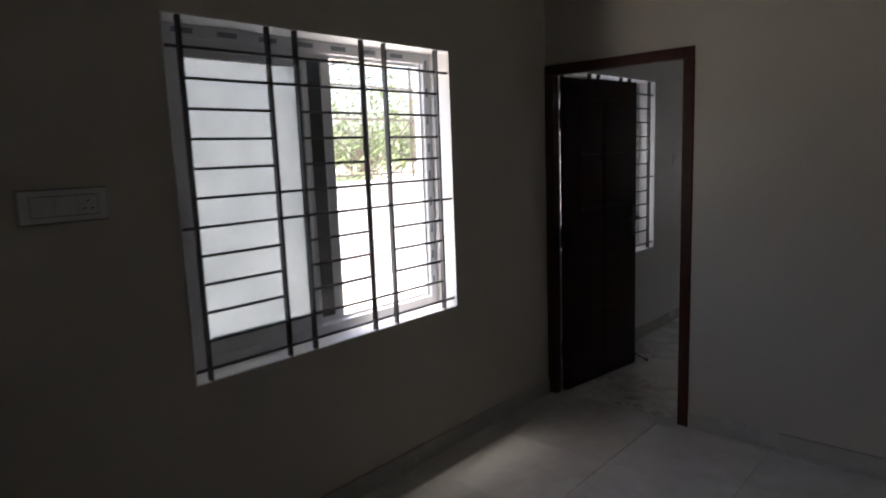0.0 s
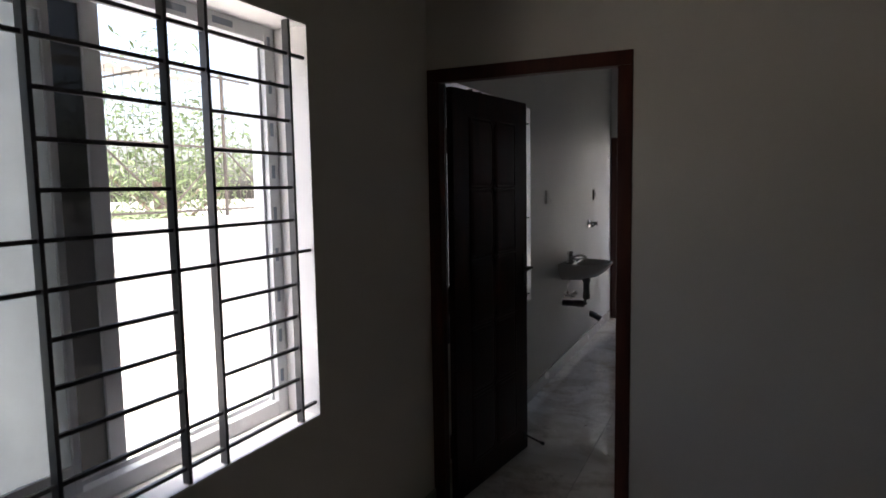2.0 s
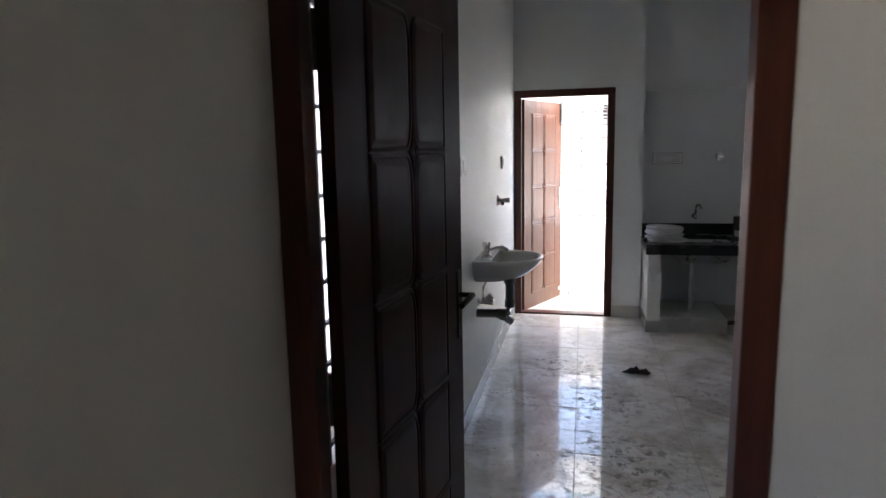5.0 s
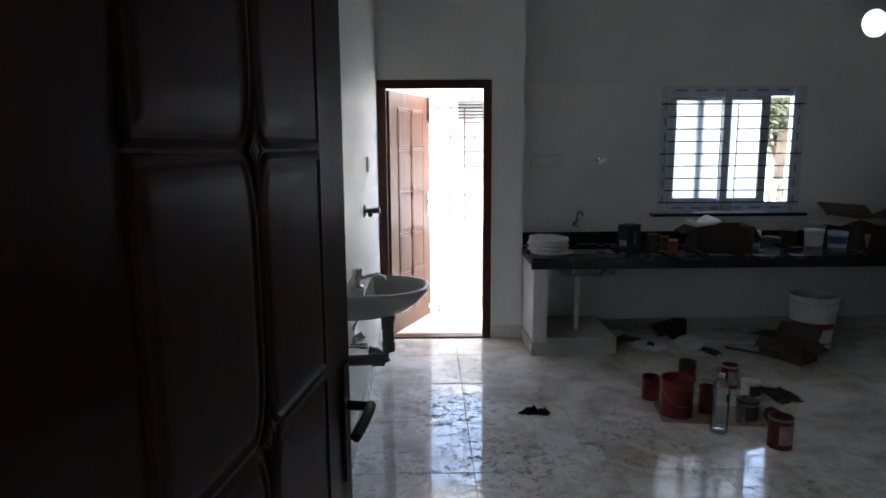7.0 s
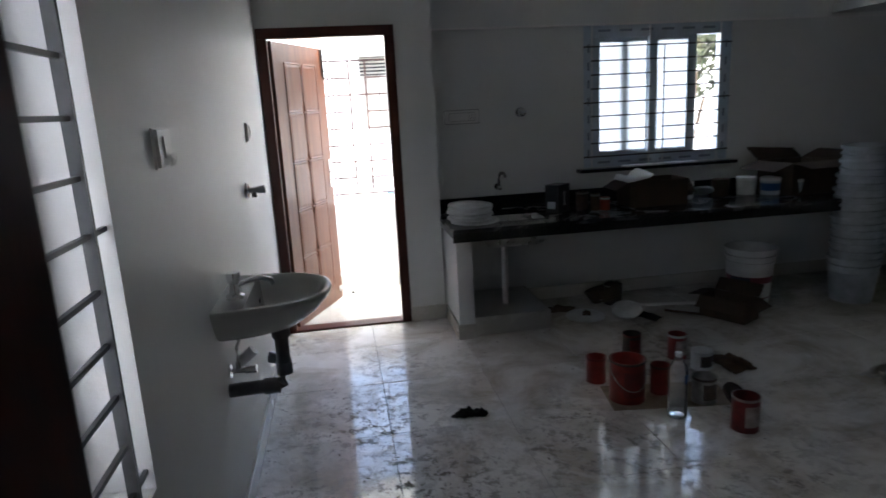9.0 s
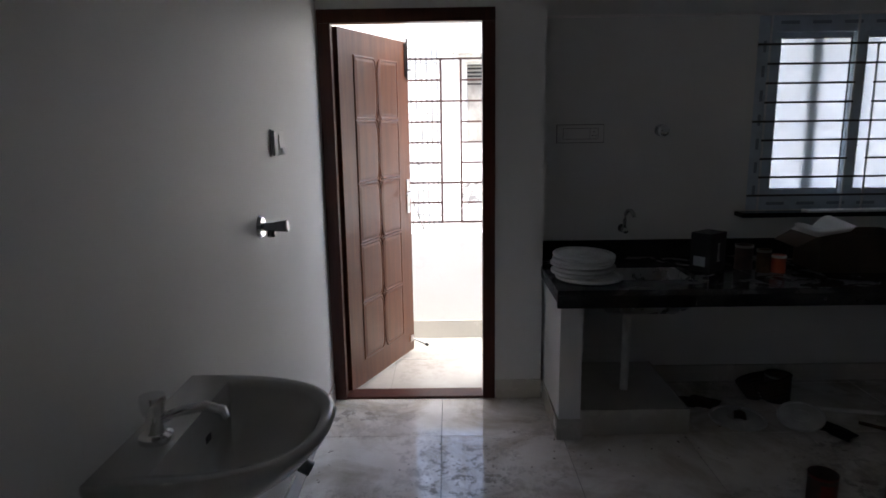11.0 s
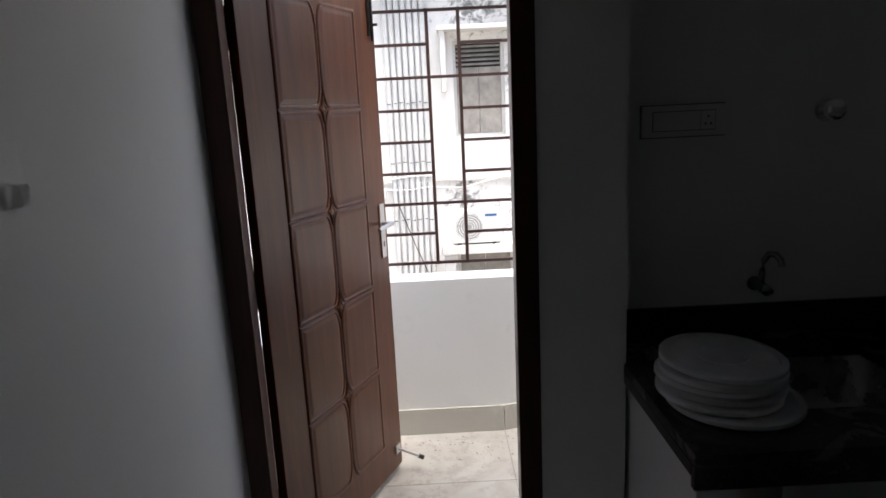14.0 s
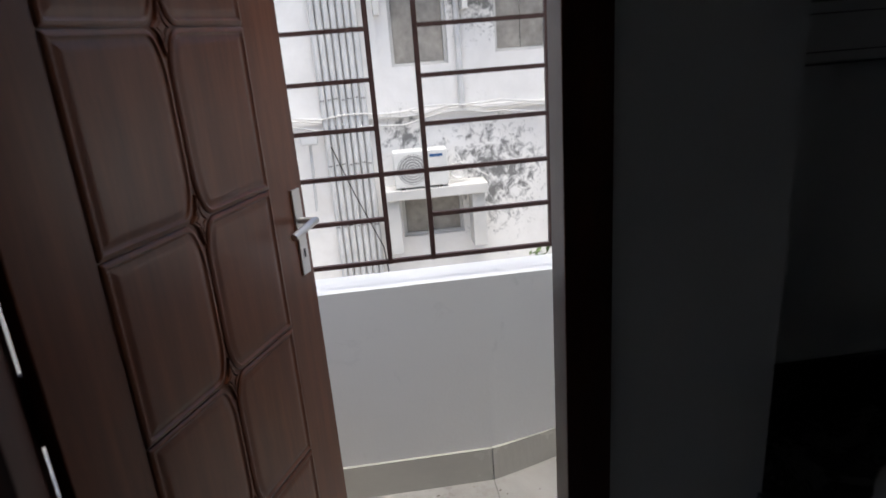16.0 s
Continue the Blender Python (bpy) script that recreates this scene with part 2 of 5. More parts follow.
def tube(bm, pts, r, seg=10):
    """Adds a bent round tube along pts."""
    pts = [Vector(p) for p in pts]
    rings = []
    up = Vector((0.013, 0.021, 1)).normalized()
    for i, p in enumerate(pts):
        d = (pts[min(i + 1, len(pts) - 1)] - pts[max(i - 1, 0)]).normalized()
        side = d.cross(up)
        if side.length < 0.1:
            side = d.cross(Vector((1, 0.1, 0)))
        side.normalize()
        nor = side.cross(d)
        rings.append([bm.verts.new(p + r * (math.cos(2 * math.pi * k / seg) * side + math.sin(2 * math.pi * k / seg) * nor)) for k in range(seg)])
    for ra, rb in zip(rings, rings[1:]):
        for k in range(seg):
            bm.faces.new((ra[k], ra[(k + 1) % seg], rb[(k + 1) % seg], rb[k]))
    bm.faces.new(rings[0])
    bm.faces.new(list(reversed(rings[-1])))
    return bm


def lathe(bm, profile, seg=28, cx=0.0, cy=0.0, z0=0.0):
    """Turns (radius, height) pairs round a vertical axis; a radius of 0 closes the end."""
    rings = []
    for r, z in profile:
        if r < 1e-6:
            rings.append([bm.verts.new((cx, cy, z0 + z))])
        else:
            rings.append([bm.verts.new((cx + r * math.cos(2 * math.pi * k / seg), cy + r * math.sin(2 * math.pi * k / seg), z0 + z)) for k in range(seg)])
    for ra, rb in zip(rings, rings[1:]):
        for k in range(seg):
            a, b = ra[k % len(ra)], ra[(k + 1) % seg % len(ra)]
            c, d = rb[(k + 1) % seg % len(rb)], rb[k % len(rb)]
            vs = [v for i, v in enumerate((a, b, c, d)) if v not in (a, b, c, d)[:i]]
            if len(vs) > 2:
                bm.faces.new(vs)
    return bm


def finish(bm, name, material, smooth=None):
    bmesh.ops.recalc_face_normals(bm, faces=bm.faces)
    me = bpy.data.meshes.new(name)
    bm.to_mesh(me)
    bm.free()
    if material:
        me.materials.append(material)
    if smooth:
        for p in me.polygons:
            p.use_smooth = True
        me.set_sharp_from_angle(angle=radians(smooth))
    return me


def part(name, bm, material, parent, label="", smooth=None, m=None):
    ob = new(name, finish(bm, name, material, smooth))
    ob.parent = parent
    if m is not None:
        ob.matrix_local = m
    if label:
        tagged(ob, label)
    return ob


def thing(name, m, label, category, group=""):
    """An Empty at the thing's base; parts are built in its own space."""
    ob = new(name)
    ob.empty_display_size = 0.05
    ob.matrix_world = m
    return tagged(ob, label, category, group)


def solid(name, bm, material, m, label, category, group="", smooth=None):
    """A thing that is one mesh."""
    ob = new(name, finish(bm, name, material, smooth))
    ob.matrix_world = m
    return tagged(ob, label, category, group)


def structure(name, bm, material, label="", category="", smooth=None):
    return tagged(new(name, finish(bm, name, material, smooth)), label, category, "", "structure")


def wall_bm(axis, p0, p1, a0, a1, z0, z1, holes=()):
    """A wall slab between p0 and p1 across, a0 to a1 along, with rectangular holes (a0, a1, z0, z1) through it."""
    bm = bmesh.new()
    As = sorted({a0, a1, *[h[0] for h in holes], *[h[1] for h in holes]})
    Zs = sorted({z0, z1, *[h[2] for h in holes], *[h[3] for h in holes]})
    As, Zs = [a for a in As if a0 <= a <= a1], [z for z in Zs if z0 <= z <= z1]
    for A, B in zip(As, As[1:]):
        for C, D in zip(Zs, Zs[1:]):
            if any(h[0] - 1e-6 <= A and B <= h[1] + 1e-6 and h[2] - 1e-6 <= C and D <= h[3] + 1e-6 for h in holes):
                continue
            box(bm, *((p0, p1, A, B) if axis == "x" else (A, B, p0, p1)), C, D)
    bmesh.ops.remove_doubles(bm, verts=bm.verts, dist=1e-5)
    seen = {}
    for f in bm.faces:
        seen.setdefault(tuple(round(c, 4) for c in f.calc_center_median()), []).append(f)
    bmesh.ops.delete(bm, geom=[f for fs in seen.values() if len(fs) > 1 for f in fs], context="FACES")
    return bm


# ---- the shell ----
XB, XK = -1.96, -2.004          # outer wall's inner faces, bedroom and kitchen
YD0, YD1 = 3.366, 3.442         # wall between bedroom and kitchen
YF, YW = 8.2, 8.412             # kitchen's door wall and window wall
XR = 4.4                        # kitchen's far side wall, unseen, set far out to cut bounced light
CEIL = 3.0
W1 = (0.972, 2.467, 0.766, 2.112)
W2 = (3.60, 5.098, 0.735, 2.112)
D1 = (-1.9595, -1.036, 0.0, 2.1)
D2 = (-2.0, -1.094, 0.0, 2.1)
KW = (0.335, 1.546, 1.02, 2.07)

structure("wall_bedroom_window", wall_bm("x", XB - 0.23, XB, -2.6, YD0, 0, CEIL, [W1]), M_BED, "grey-beige painted bedroom wall with a window opening", "wall")
structure("wall_kitchen_window_side", wall_bm("x", XK - 0.23, XK, YD0 + 0.001, YF + 0.115, 0, CEIL, [W2]), M_KIT, "white painted kitchen wall behind the washbasin", "wall")
bm = wall_bm("y", YD0, YD0 + 0.05, XB, 2.6, 0, CEIL, [D1])
structure("wall_bedroom_door", bm, M_BED, "grey-beige painted wall round the bedroom door", "wall")
bm = wall_bm("y", YD0 + 0.05, YD1, XK, XR, 0, CEIL, [D1])
structure("wall_kitchen_door_side", bm, M_KIT, "white painted kitchen side of the dividing wall", "wall")
XC = -0.838
structure("wall_balcony_door", wall_bm("y", YF, YF + 0.115, XK, XC, 0, CEIL, [D2]), M_KIT, "white painted wall round the balcony door", "wall")
structure("wall_return", boxes((-0.95, XC, YF + 0.115, YW + 0.2, 0, CEIL)), M_KIT, "white painted return beside the kitchen counter", "wall")
structure("wall_kitchen_window", wall_bm("y", YW, YW + 0.2, XC, XR, 0, 2.08, [KW]), M_KIT, "white painted wall above the kitchen counter", "wall")
HOLE = (2.085, 2.567, 0.112)
bm = bmesh.new()
for y in (YW + 0.022, YW + 0.2):
    cs = [bm.verts.new(c) for c in ((XC, y, 2.08), (XR, y, 2.08), (XR, y, CEIL), (XC, y, CEIL))]
    ring = [bm.verts.new((HOLE[0] + HOLE[2] * math.cos(math.pi * 2 * k / 32), y, HOLE[1] + HOLE[2] * math.sin(math.pi * 2 * k / 32))) for k in range(32)]
    es = [bm.edges.new((cs[i], cs[(i + 1) % 4])) for i in range(4)] + [bm.edges.new((ring[i], ring[(i + 1) % 32])) for i in range(32)]
    bmesh.ops.triangle_fill(bm, use_beauty=True, edges=es)
bm.verts.ensure_lookup_table()
for k in range(32):
    bm.faces.new((bm.verts[4 + k], bm.verts[4 + (k + 1) % 32], bm.verts[40 + (k + 1) % 32], bm.verts[40 + k]))
for i in range(4):
    bm.faces.new((bm.verts[i], bm.verts[(i + 1) % 4], bm.verts[36 + (i + 1) % 4], bm.verts[36 + i]))
structure("wall_kitchen_upper", bm, M_KIT, "white painted upper kitchen wall with a round vent hole", "wall")
structure("wall_kitchen_far_side", boxes((XR, XR + 0.2, YD0, YW + 0.2, 0, CEIL)), M_KIT, "unseen white painted kitchen side wall, set wide to cut bounce", "wall")
structure("wall_bedroom_side", boxes((2.6, 2.8, -2.6, YD0, 0, CEIL)), M_BED, "grey-beige painted bedroom side wall", "wall")
structure("wall_bedroom_back", boxes((XB - 0.23, 2.8, -2.8, -2.6, 0, CEIL)), M_BED, "grey-beige painted bedroom back wall", "wall")
structure("ceiling_bedroom", boxes((XB - 0.23, 2.8, -2.8, YD0 + 0.05, CEIL, CEIL + 0.15)), M_CEIL, "white painted ceiling", "ceiling")
structure("ceiling_kitchen", boxes((XK - 0.23, XR + 0.2, YD0 + 0.052, YW + 0.2, CEIL, CEIL + 0.15)), M_CEIL, "white painted ceiling", "ceiling")
structure("trim_kitchen_wall", boxes((-0.799, 2.379, YW - 0.012, YW + 0.021, 2.0715, 2.084), bevel=0.002), M_REVEAL, "thin white trim along the kitchen wall", "trim")
structure("loft_slab", boxes((2.38, XR, 4.6, YW, 2.105, 2.165)), M_KIT, "white concrete loft shelf on the kitchen wall", "shelf")
for nm, mt, b in (("baseboard_bedroom", M_SKIRT, [(XB, XB + 0.012, -2.6, YD0, 0, 0.095), (D1[1] + 0.002, 2.6, YD0 - 0.012, YD0, 0, 0.095)]),
                  ("baseboard_kitchen", M_SKIRT, [(XK, XK + 0.012, YD1, 8.19, 0, 0.1), (D2[1] + 0.002, XC, YF - 0.012, YF, 0, 0.11), (D1[1] + 0.002, XR, YD1, YD1 + 0.012, 0, 0.1), (-0.17, XR, YW - 0.012, YW, 0, 0.1), (XR - 0.012, XR, YD1 + 0.02, YW - 0.02, 0, 0.1)])):
    structure(nm, boxes(*b, bevel=0.002), mt, "cream tile skirting along the wall", "skirting")


# ---- windows and grilles ----
def bars(parent, name, spans, mat, r=0.006, flat=None):
    """Square bars, each a part: spans of (a, b) end points; flat: half the width across x, for flat iron."""
    for a, b in spans:
        rs = (flat or r, r, r)
        lo = [min(p, q) - w for p, q, w in zip(a, b, rs)]
        hi = [max(p, q) + w for p, q, w in zip(a, b, rs)]
        part(name, boxes((lo[0], hi[0], lo[1], hi[1], lo[2], hi[2])), mat, parent)


def side_window(name, xi, W, label, shut=False):
    """A sliding window in the outer wall with a bar grille on the room side; W = y0, y1, z0, z1."""
    y0, y1, z0, z1 = W
    xf0, xf1 = xi - 0.205, xi - 0.135
    win = tagged(new(name), label, "window", "", "structure")
    f = 0.055
    part("window_frame", boxes((xf0, xf1, y0, y0 + f, z0, z1), (xf0, xf1, y1 - f, y1, z0, z1), (xf0, xf1, y0 + f, y1 - f, z0, z0 + f), (xf0, xf1, y0 + f, y1 - f, z1 - f, z1), bevel=0.003), M_UPVC, win)
    part("window_track", boxes((xf0 + 0.03, xf0 + 0.034, y0 + f, y1 - f, z0 + f, z0 + f + 0.014), (xf0 + 0.03, xf0 + 0.034, y0 + f, y1 - f, z1 - f - 0.014, z1 - f), (xf0 + 0.01, xf1 - 0.02, y1 - f - 0.012, y1 - f, z0 + f, z1 - f)), M_UPVC, win)
    ym = y0 + (y1 - y0) * 0.44
    for k, (ya, yb, xo) in enumerate(((y0 + f - 0.01, ym + 0.045, xf1 - 0.028), (ym - 0.015, y1 - f + 0.01 if shut else ym + 0.2, xf0 + 0.008))):
        s, e = (0.078, 0.02) if k == 0 else (0.03, 0.05)
        za, zb = z0 + f - 0.005, z1 - f + 0.005
        sash = part("sash", boxes((xo, xo + 0.022, ya, ya + s, za, zb), (xo, xo + 0.022, yb - e, yb, za, zb), (xo, xo + 0.022, ya + s, yb - e, za, za + s), (xo, xo + 0.022, ya + s, yb - e, zb - s, zb), bevel=0.002), M_UPVC, win)
        part("pane", boxes((xo + 0.009, xo + 0.013, ya + s - 0.005, yb - e + 0.005, za + s - 0.005, zb - s + 0.005)), (M_FROST_PALE if shut else M_FROST) if k == 0 or shut else M_MESH, sash, "frosted glass pane" if k == 0 or shut else "dark insect mesh")
    for k in range(9):
        z = z0 + 0.12 + k * (z1 - z0 - 0.2) / 8
        part("film_print", boxes((xf1, xf1 + 0.0015, y1 - 0.042, y1 - 0.026, z, z + 0.045)), M_MARK, win, "faded print on protective film")
    for k in range(7):
        y = y0 + 0.10 + k * (y1 - y0 - 0.2) / 7
        part("film_print", boxes((xf1, xf1 + 0.0015, y, y + 0.085, z1 - 0.040, z1 - 0.020)), M_MARK, win, "faded print on protective film")
    part("window_sill", boxes((xi - 0.23, xi + 0.002, y0 + 0.002, y1 - 0.002, z0 + 0.0005, z0 + 0.006)), M_REVEAL, win)
    part("window_reveal", boxes((xi - 0.135, xi + 0.002, y1 - 0.005, y1 - 0.0005, z0 + 0.007, z1 - 0.006), (xi - 0.135, xi + 0.002, y0 + 0.0005, y0 + 0.005, z0 + 0.007, z1 - 0.006), (xi - 0.135, xi + 0.002, y0 + 0.002, y1 - 0.002, z1 - 0.005, z1 - 0.0005)), M_REVEAL, win, "white painted reveal")
    g = thing("window_grille", pose(xi - 0.0145, 0, 0), "black painted square-bar security grille in the window", "grille")
    n = 12
    zs = [z1 - 0.112 - k * (z1 - z0 - 0.162) / (n - 1) for k in range(n)]
    vs = [y0 + 0.068, y0 + 0.428, y0 + 0.558, y0 + 0.913, y0 + 1.052, y1 - 0.09]
    bars(g, "upright_bar", [((0, v, z0 + 0.004), (0, v, z1 - 0.004)) for v in vs], M_BAR, 0.0055, 0.0125)
    rows = []
    for k, z in enumerate(zs):
        if k in (0, 6, 11):
            rows.append(((0.0, y0, z), (0.0, y1, z)))
        elif k in (1, 5, 10):
            rows.append(((0.0, vs[0], z), (0.0, vs[5], z)))
        else:
            rows += [((0.0, a, z), (0.0, b, z)) for a, b in ((vs[0], vs[1]), (vs[2], vs[3]), (vs[4], vs[5]))]
    bars(g, "cross_bar", rows, M_BAR, 0.0052)
    return win


def mesh_mat(name):
    m, N, L, P = nodes_of(name)
    t, mx = N.new("ShaderNodeBsdfTransparent"), N.new("ShaderNodeMixShader")
    P.inputs["Base Color"].default_value = (0.03, 0.03, 0.035, 1)
    P.inputs["Roughness"].default_value = 0.8
    mx.inputs[0].default_value = 0.93
    L.new(t.outputs[0], mx.inputs[1])
    L.new(P.outputs[0], mx.inputs[2])
    L.new(mx.outputs[0], N["Material Output"].inputs["Surface"])
    return m


M_MESH = mesh_mat("insect_mesh")
M_FROST_PALE = frosted_mat("pale_frosted_glass", (0.72, 0.725, 0.73))
side_window("window_1", XB, W1, "white sliding window, one frosted pane closed")
side_window("window_2", XK, W2, "white sliding window with frosted panes, shut", True)


# ---- doors ----
def door_frame(name, D, y0, y1, label, w=0.068, rebate=0.038):
    x0, x1, _, zt = D
    fr = tagged(new(name), label, "door frame", "", "structure")
    a, b = y0 - 0.006, y1
    q = 0.012
    part("jamb", boxes((x0 + 0.001, x0 + w, a, b, 0, zt - w), (x0 + 0.001, x0 + w - q, b, b + rebate, 0, zt - w), bevel=0.003), M_FRAME, fr)
    part("jamb", boxes((x1 - w, x1 - 0.001, a, b, 0, zt - w), (x1 - w + q, x1 - 0.001, b, b + rebate, 0, zt - w), bevel=0.003), M_FRAME, fr)
    part("head", boxes((x0 + 0.001, x1 - 0.001, a, b, zt - w, zt - 0.001), (x0 + 0.001, x1 - 0.001, b, b + rebate, zt - w + q, zt - 0.001), bevel=0.003), M_FRAME, fr)
    return fr


def panel_loops(x0, x1, z0, z1, r, side):
    """Loops of a moulded panel, whose corners on one side are rounded by r: bead outside, field inside."""
    loops = []
    for d, h in ((0.0, 0.0), (0.0006, 0.0030), (0.005, 0.0060), (0.0095, 0.0063), (0.0135, 0.0026), (0.0175, 0.0024), (0.024, 0.0050), (0.033, 0.0055)):
        a0, a1, b0, b1 = x0 + d, x1 - d, z0 + d, z1 - d
        pts = []
        for cx, cz, s, start in ((a1, b0, 1, -90), (a1, b1, 1, 0), (a0, b1, -1, 90), (a0, b0, -1, 180)):
            rx, rz = (max(0.5 * r - d, 0.004), max(1.15 * r - d, 0.006)) if s == side else (0.003, 0.003)
            ox = cx - rx if s > 0 else cx + rx
            oz = cz - rz if start in (0, 90) else cz + rz
            for k in range(9):
                t = radians(start + 90 * k / 8)
                pts.append((ox + rx * math.cos(t), oz + rz * math.sin(t), h))
        loops.append(pts)
    return loops


def door_leaf(name, hinge, angle, label, mat, metal, swing_bolt, edge=0.002):
    """A moulded leaf, 0.79 m wide, whose closed face looks to -y; turned by angle about its hinge."""
    Wd, Ht, T = 0.785, 2.03, 0.034
    d = thing(name, pose(*hinge, 0, 0, angle), label, "door")
    leaf = part("leaf", boxes((edge, Wd, -T, 0, 0.008, Ht), bevel=0.002), mat, d)
    zs = [0.150, 0.503, 0.853, 1.200, 1.553, 1.904]
    c0, cm, c1 = 0.140, 0.390, 0.640
    for face in (-1, 1):
        for z0, z1 in zip(zs, zs[1:]):
            for x0, x1, side in ((c0, cm, 1), (cm, c1, -1)):
                bm = bmesh.new()
                rings = [[bm.verts.new((x, (-T - h if face < 0 else h), z)) for x, z, h in pts] for pts in panel_loops(x0 + 0.001, x1 - 0.001, z0 + 0.001, z1 - 0.001, 0.085, side)]
                for ra, rb in zip(rings, rings[1:]):
                    for k in range(len(ra)):
                        bm.faces.new((ra[k], ra[(k + 1) % len(ra)], rb[(k + 1) % len(ra)], rb[k]))
                bm.faces.new(rings[-1])
                part("panel", bm, mat, leaf, smooth=40)
        for z in zs[1:-1]:
            bm = bmesh.new()
            y = -T if face < 0 else 0.0
            star = ((0.024, 0), (0.0105, 0.012), (0.0045, 0.028), (0, 0.052), (-0.0045, 0.028), (-0.0105, 0.012), (-0.024, 0), (-0.0105, -0.012), (-0.0045, -0.028), (0, -0.052), (0.0045, -0.028), (0.0105, -0.012))
            rings = [[bm.verts.new((cm + sx * q, y + face * h, z + sz * q)) for sx, sz in star] for q, h in ((1.0, 0.0), (0.9, 0.0065), (0.72, 0.0068), (0.6, 0.0015), (0.45, 0.006))]
            for ra, rb in zip(rings, rings[1:]):
                for k in range(12):
                    bm.faces.new((ra[k], ra[(k + 1) % 12], rb[(k + 1) % 12], rb[k]))
            tip = bm.verts.new((cm, y + face * 0.0065, z))
            for k in range(12):
                bm.faces.new((rings[-1][k], rings[-1][(k + 1) % 12], tip))
            part("star_boss", bm, mat, leaf)
        s = face
        y = -T if face < 0 else 0.0
        h = part("handle_plate", boxes((Wd - 0.058, Wd - 0.022, min(y, y + s * 0.006), max(y, y + s * 0.006), 0.955, 1.175), bevel=0.002), metal, leaf, "metal handle plate")
        bm = rod(bmesh.new(), (Wd - 0.04, y, 1.095), (Wd - 0.04, y + s * 0.05, 1.095), 0.009)
        tube(bm, [(Wd - 0.036, y + s * 0.048, 1.095), (Wd - 0.06, y + s * 0.052, 1.097), (Wd - 0.10, y + s * 0.052, 1.093), (Wd - 0.145, y + s * 0.047, 1.084)], 0.0095)
        part("lever", bm, metal, h, smooth=40)
        part("keyhole", boxes((Wd - 0.044, Wd - 0.037, min(y + s * 0.0062, y + s * 0.0075), max(y + s * 0.0062, y + s * 0.0075), 1.0, 1.022)), M_BLACK, h)
    for z in (0.28, 1.02, 1.78):
        bm = rod(bmesh.new(), (0.0, 0.004, z - 0.06), (0.0, 0.004, z + 0.06), 0.007, 10)
        box(bm, 0.0, 0.003, -0.03, 0.003, z - 0.055, z + 0.055)
        part("hinge", bm, M_BRONZE, d, "dark steel butt hinge")
    if swing_bolt:
        bm = boxes((Wd - 0.05, Wd - 0.018, -T - 0.004, -T, 1.82, 2.02))
        rod(bm, (Wd - 0.034, -T - 0.012, 1.80), (Wd - 0.034, -T - 0.012, 2.05), 0.006)
        rod(bm, (Wd - 0.034, -T - 0.012, 1.86), (Wd - 0.034, -T - 0.035, 1.86), 0.005)
        part("tower_bolt", bm, M_BRONZE, leaf, "dark steel tower bolt")
    bm = boxes((Wd - 0.06, Wd - 0.02, -T - 0.008, -T, 0.075, 0.115), bevel=0.002)
    tube(bm, [(Wd - 0.04, -T - 0.006, 0.095), (Wd - 0.02, -T - 0.04, 0.075), (Wd + 0.005, -T - 0.085, 0.048)], 0.006)
    st = part("door_stopper", bm, metal, leaf, "folded-out metal door stopper", smooth=40)
    bm = rod(bmesh.new(), (Wd + 0.003, -T - 0.082, 0.05), (Wd + 0.014, -T - 0.1, 0.04), 0.010)
    part("rubber_tip", bm, M_BLACK, st)
    return d


door_frame("door_frame_1", D1, YD0, YD1 - 0.025, "dark varnished wooden door frame to the kitchen", 0.0605, 0.0245)
door_frame("door_frame_2", D2, YF, YF + 0.06, "dark varnished wooden frame of the balcony door")
structure("threshold", boxes((D2[0] + 0.068, D2[1] - 0.068, YF - 0.004, YF + 0.11, 0.0, 0.016), bevel=0.003), M_FRAME, "dark wooden threshold strip", "threshold")
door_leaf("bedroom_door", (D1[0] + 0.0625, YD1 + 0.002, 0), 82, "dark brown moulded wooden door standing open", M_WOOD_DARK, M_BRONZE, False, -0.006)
door_leaf("balcony_door", (D2[0] + 0.059, YF + 0.1, 0), 65.9, "brown moulded wooden door standing open to the balcony", M_WOOD, M_SATIN, True, -0.004)


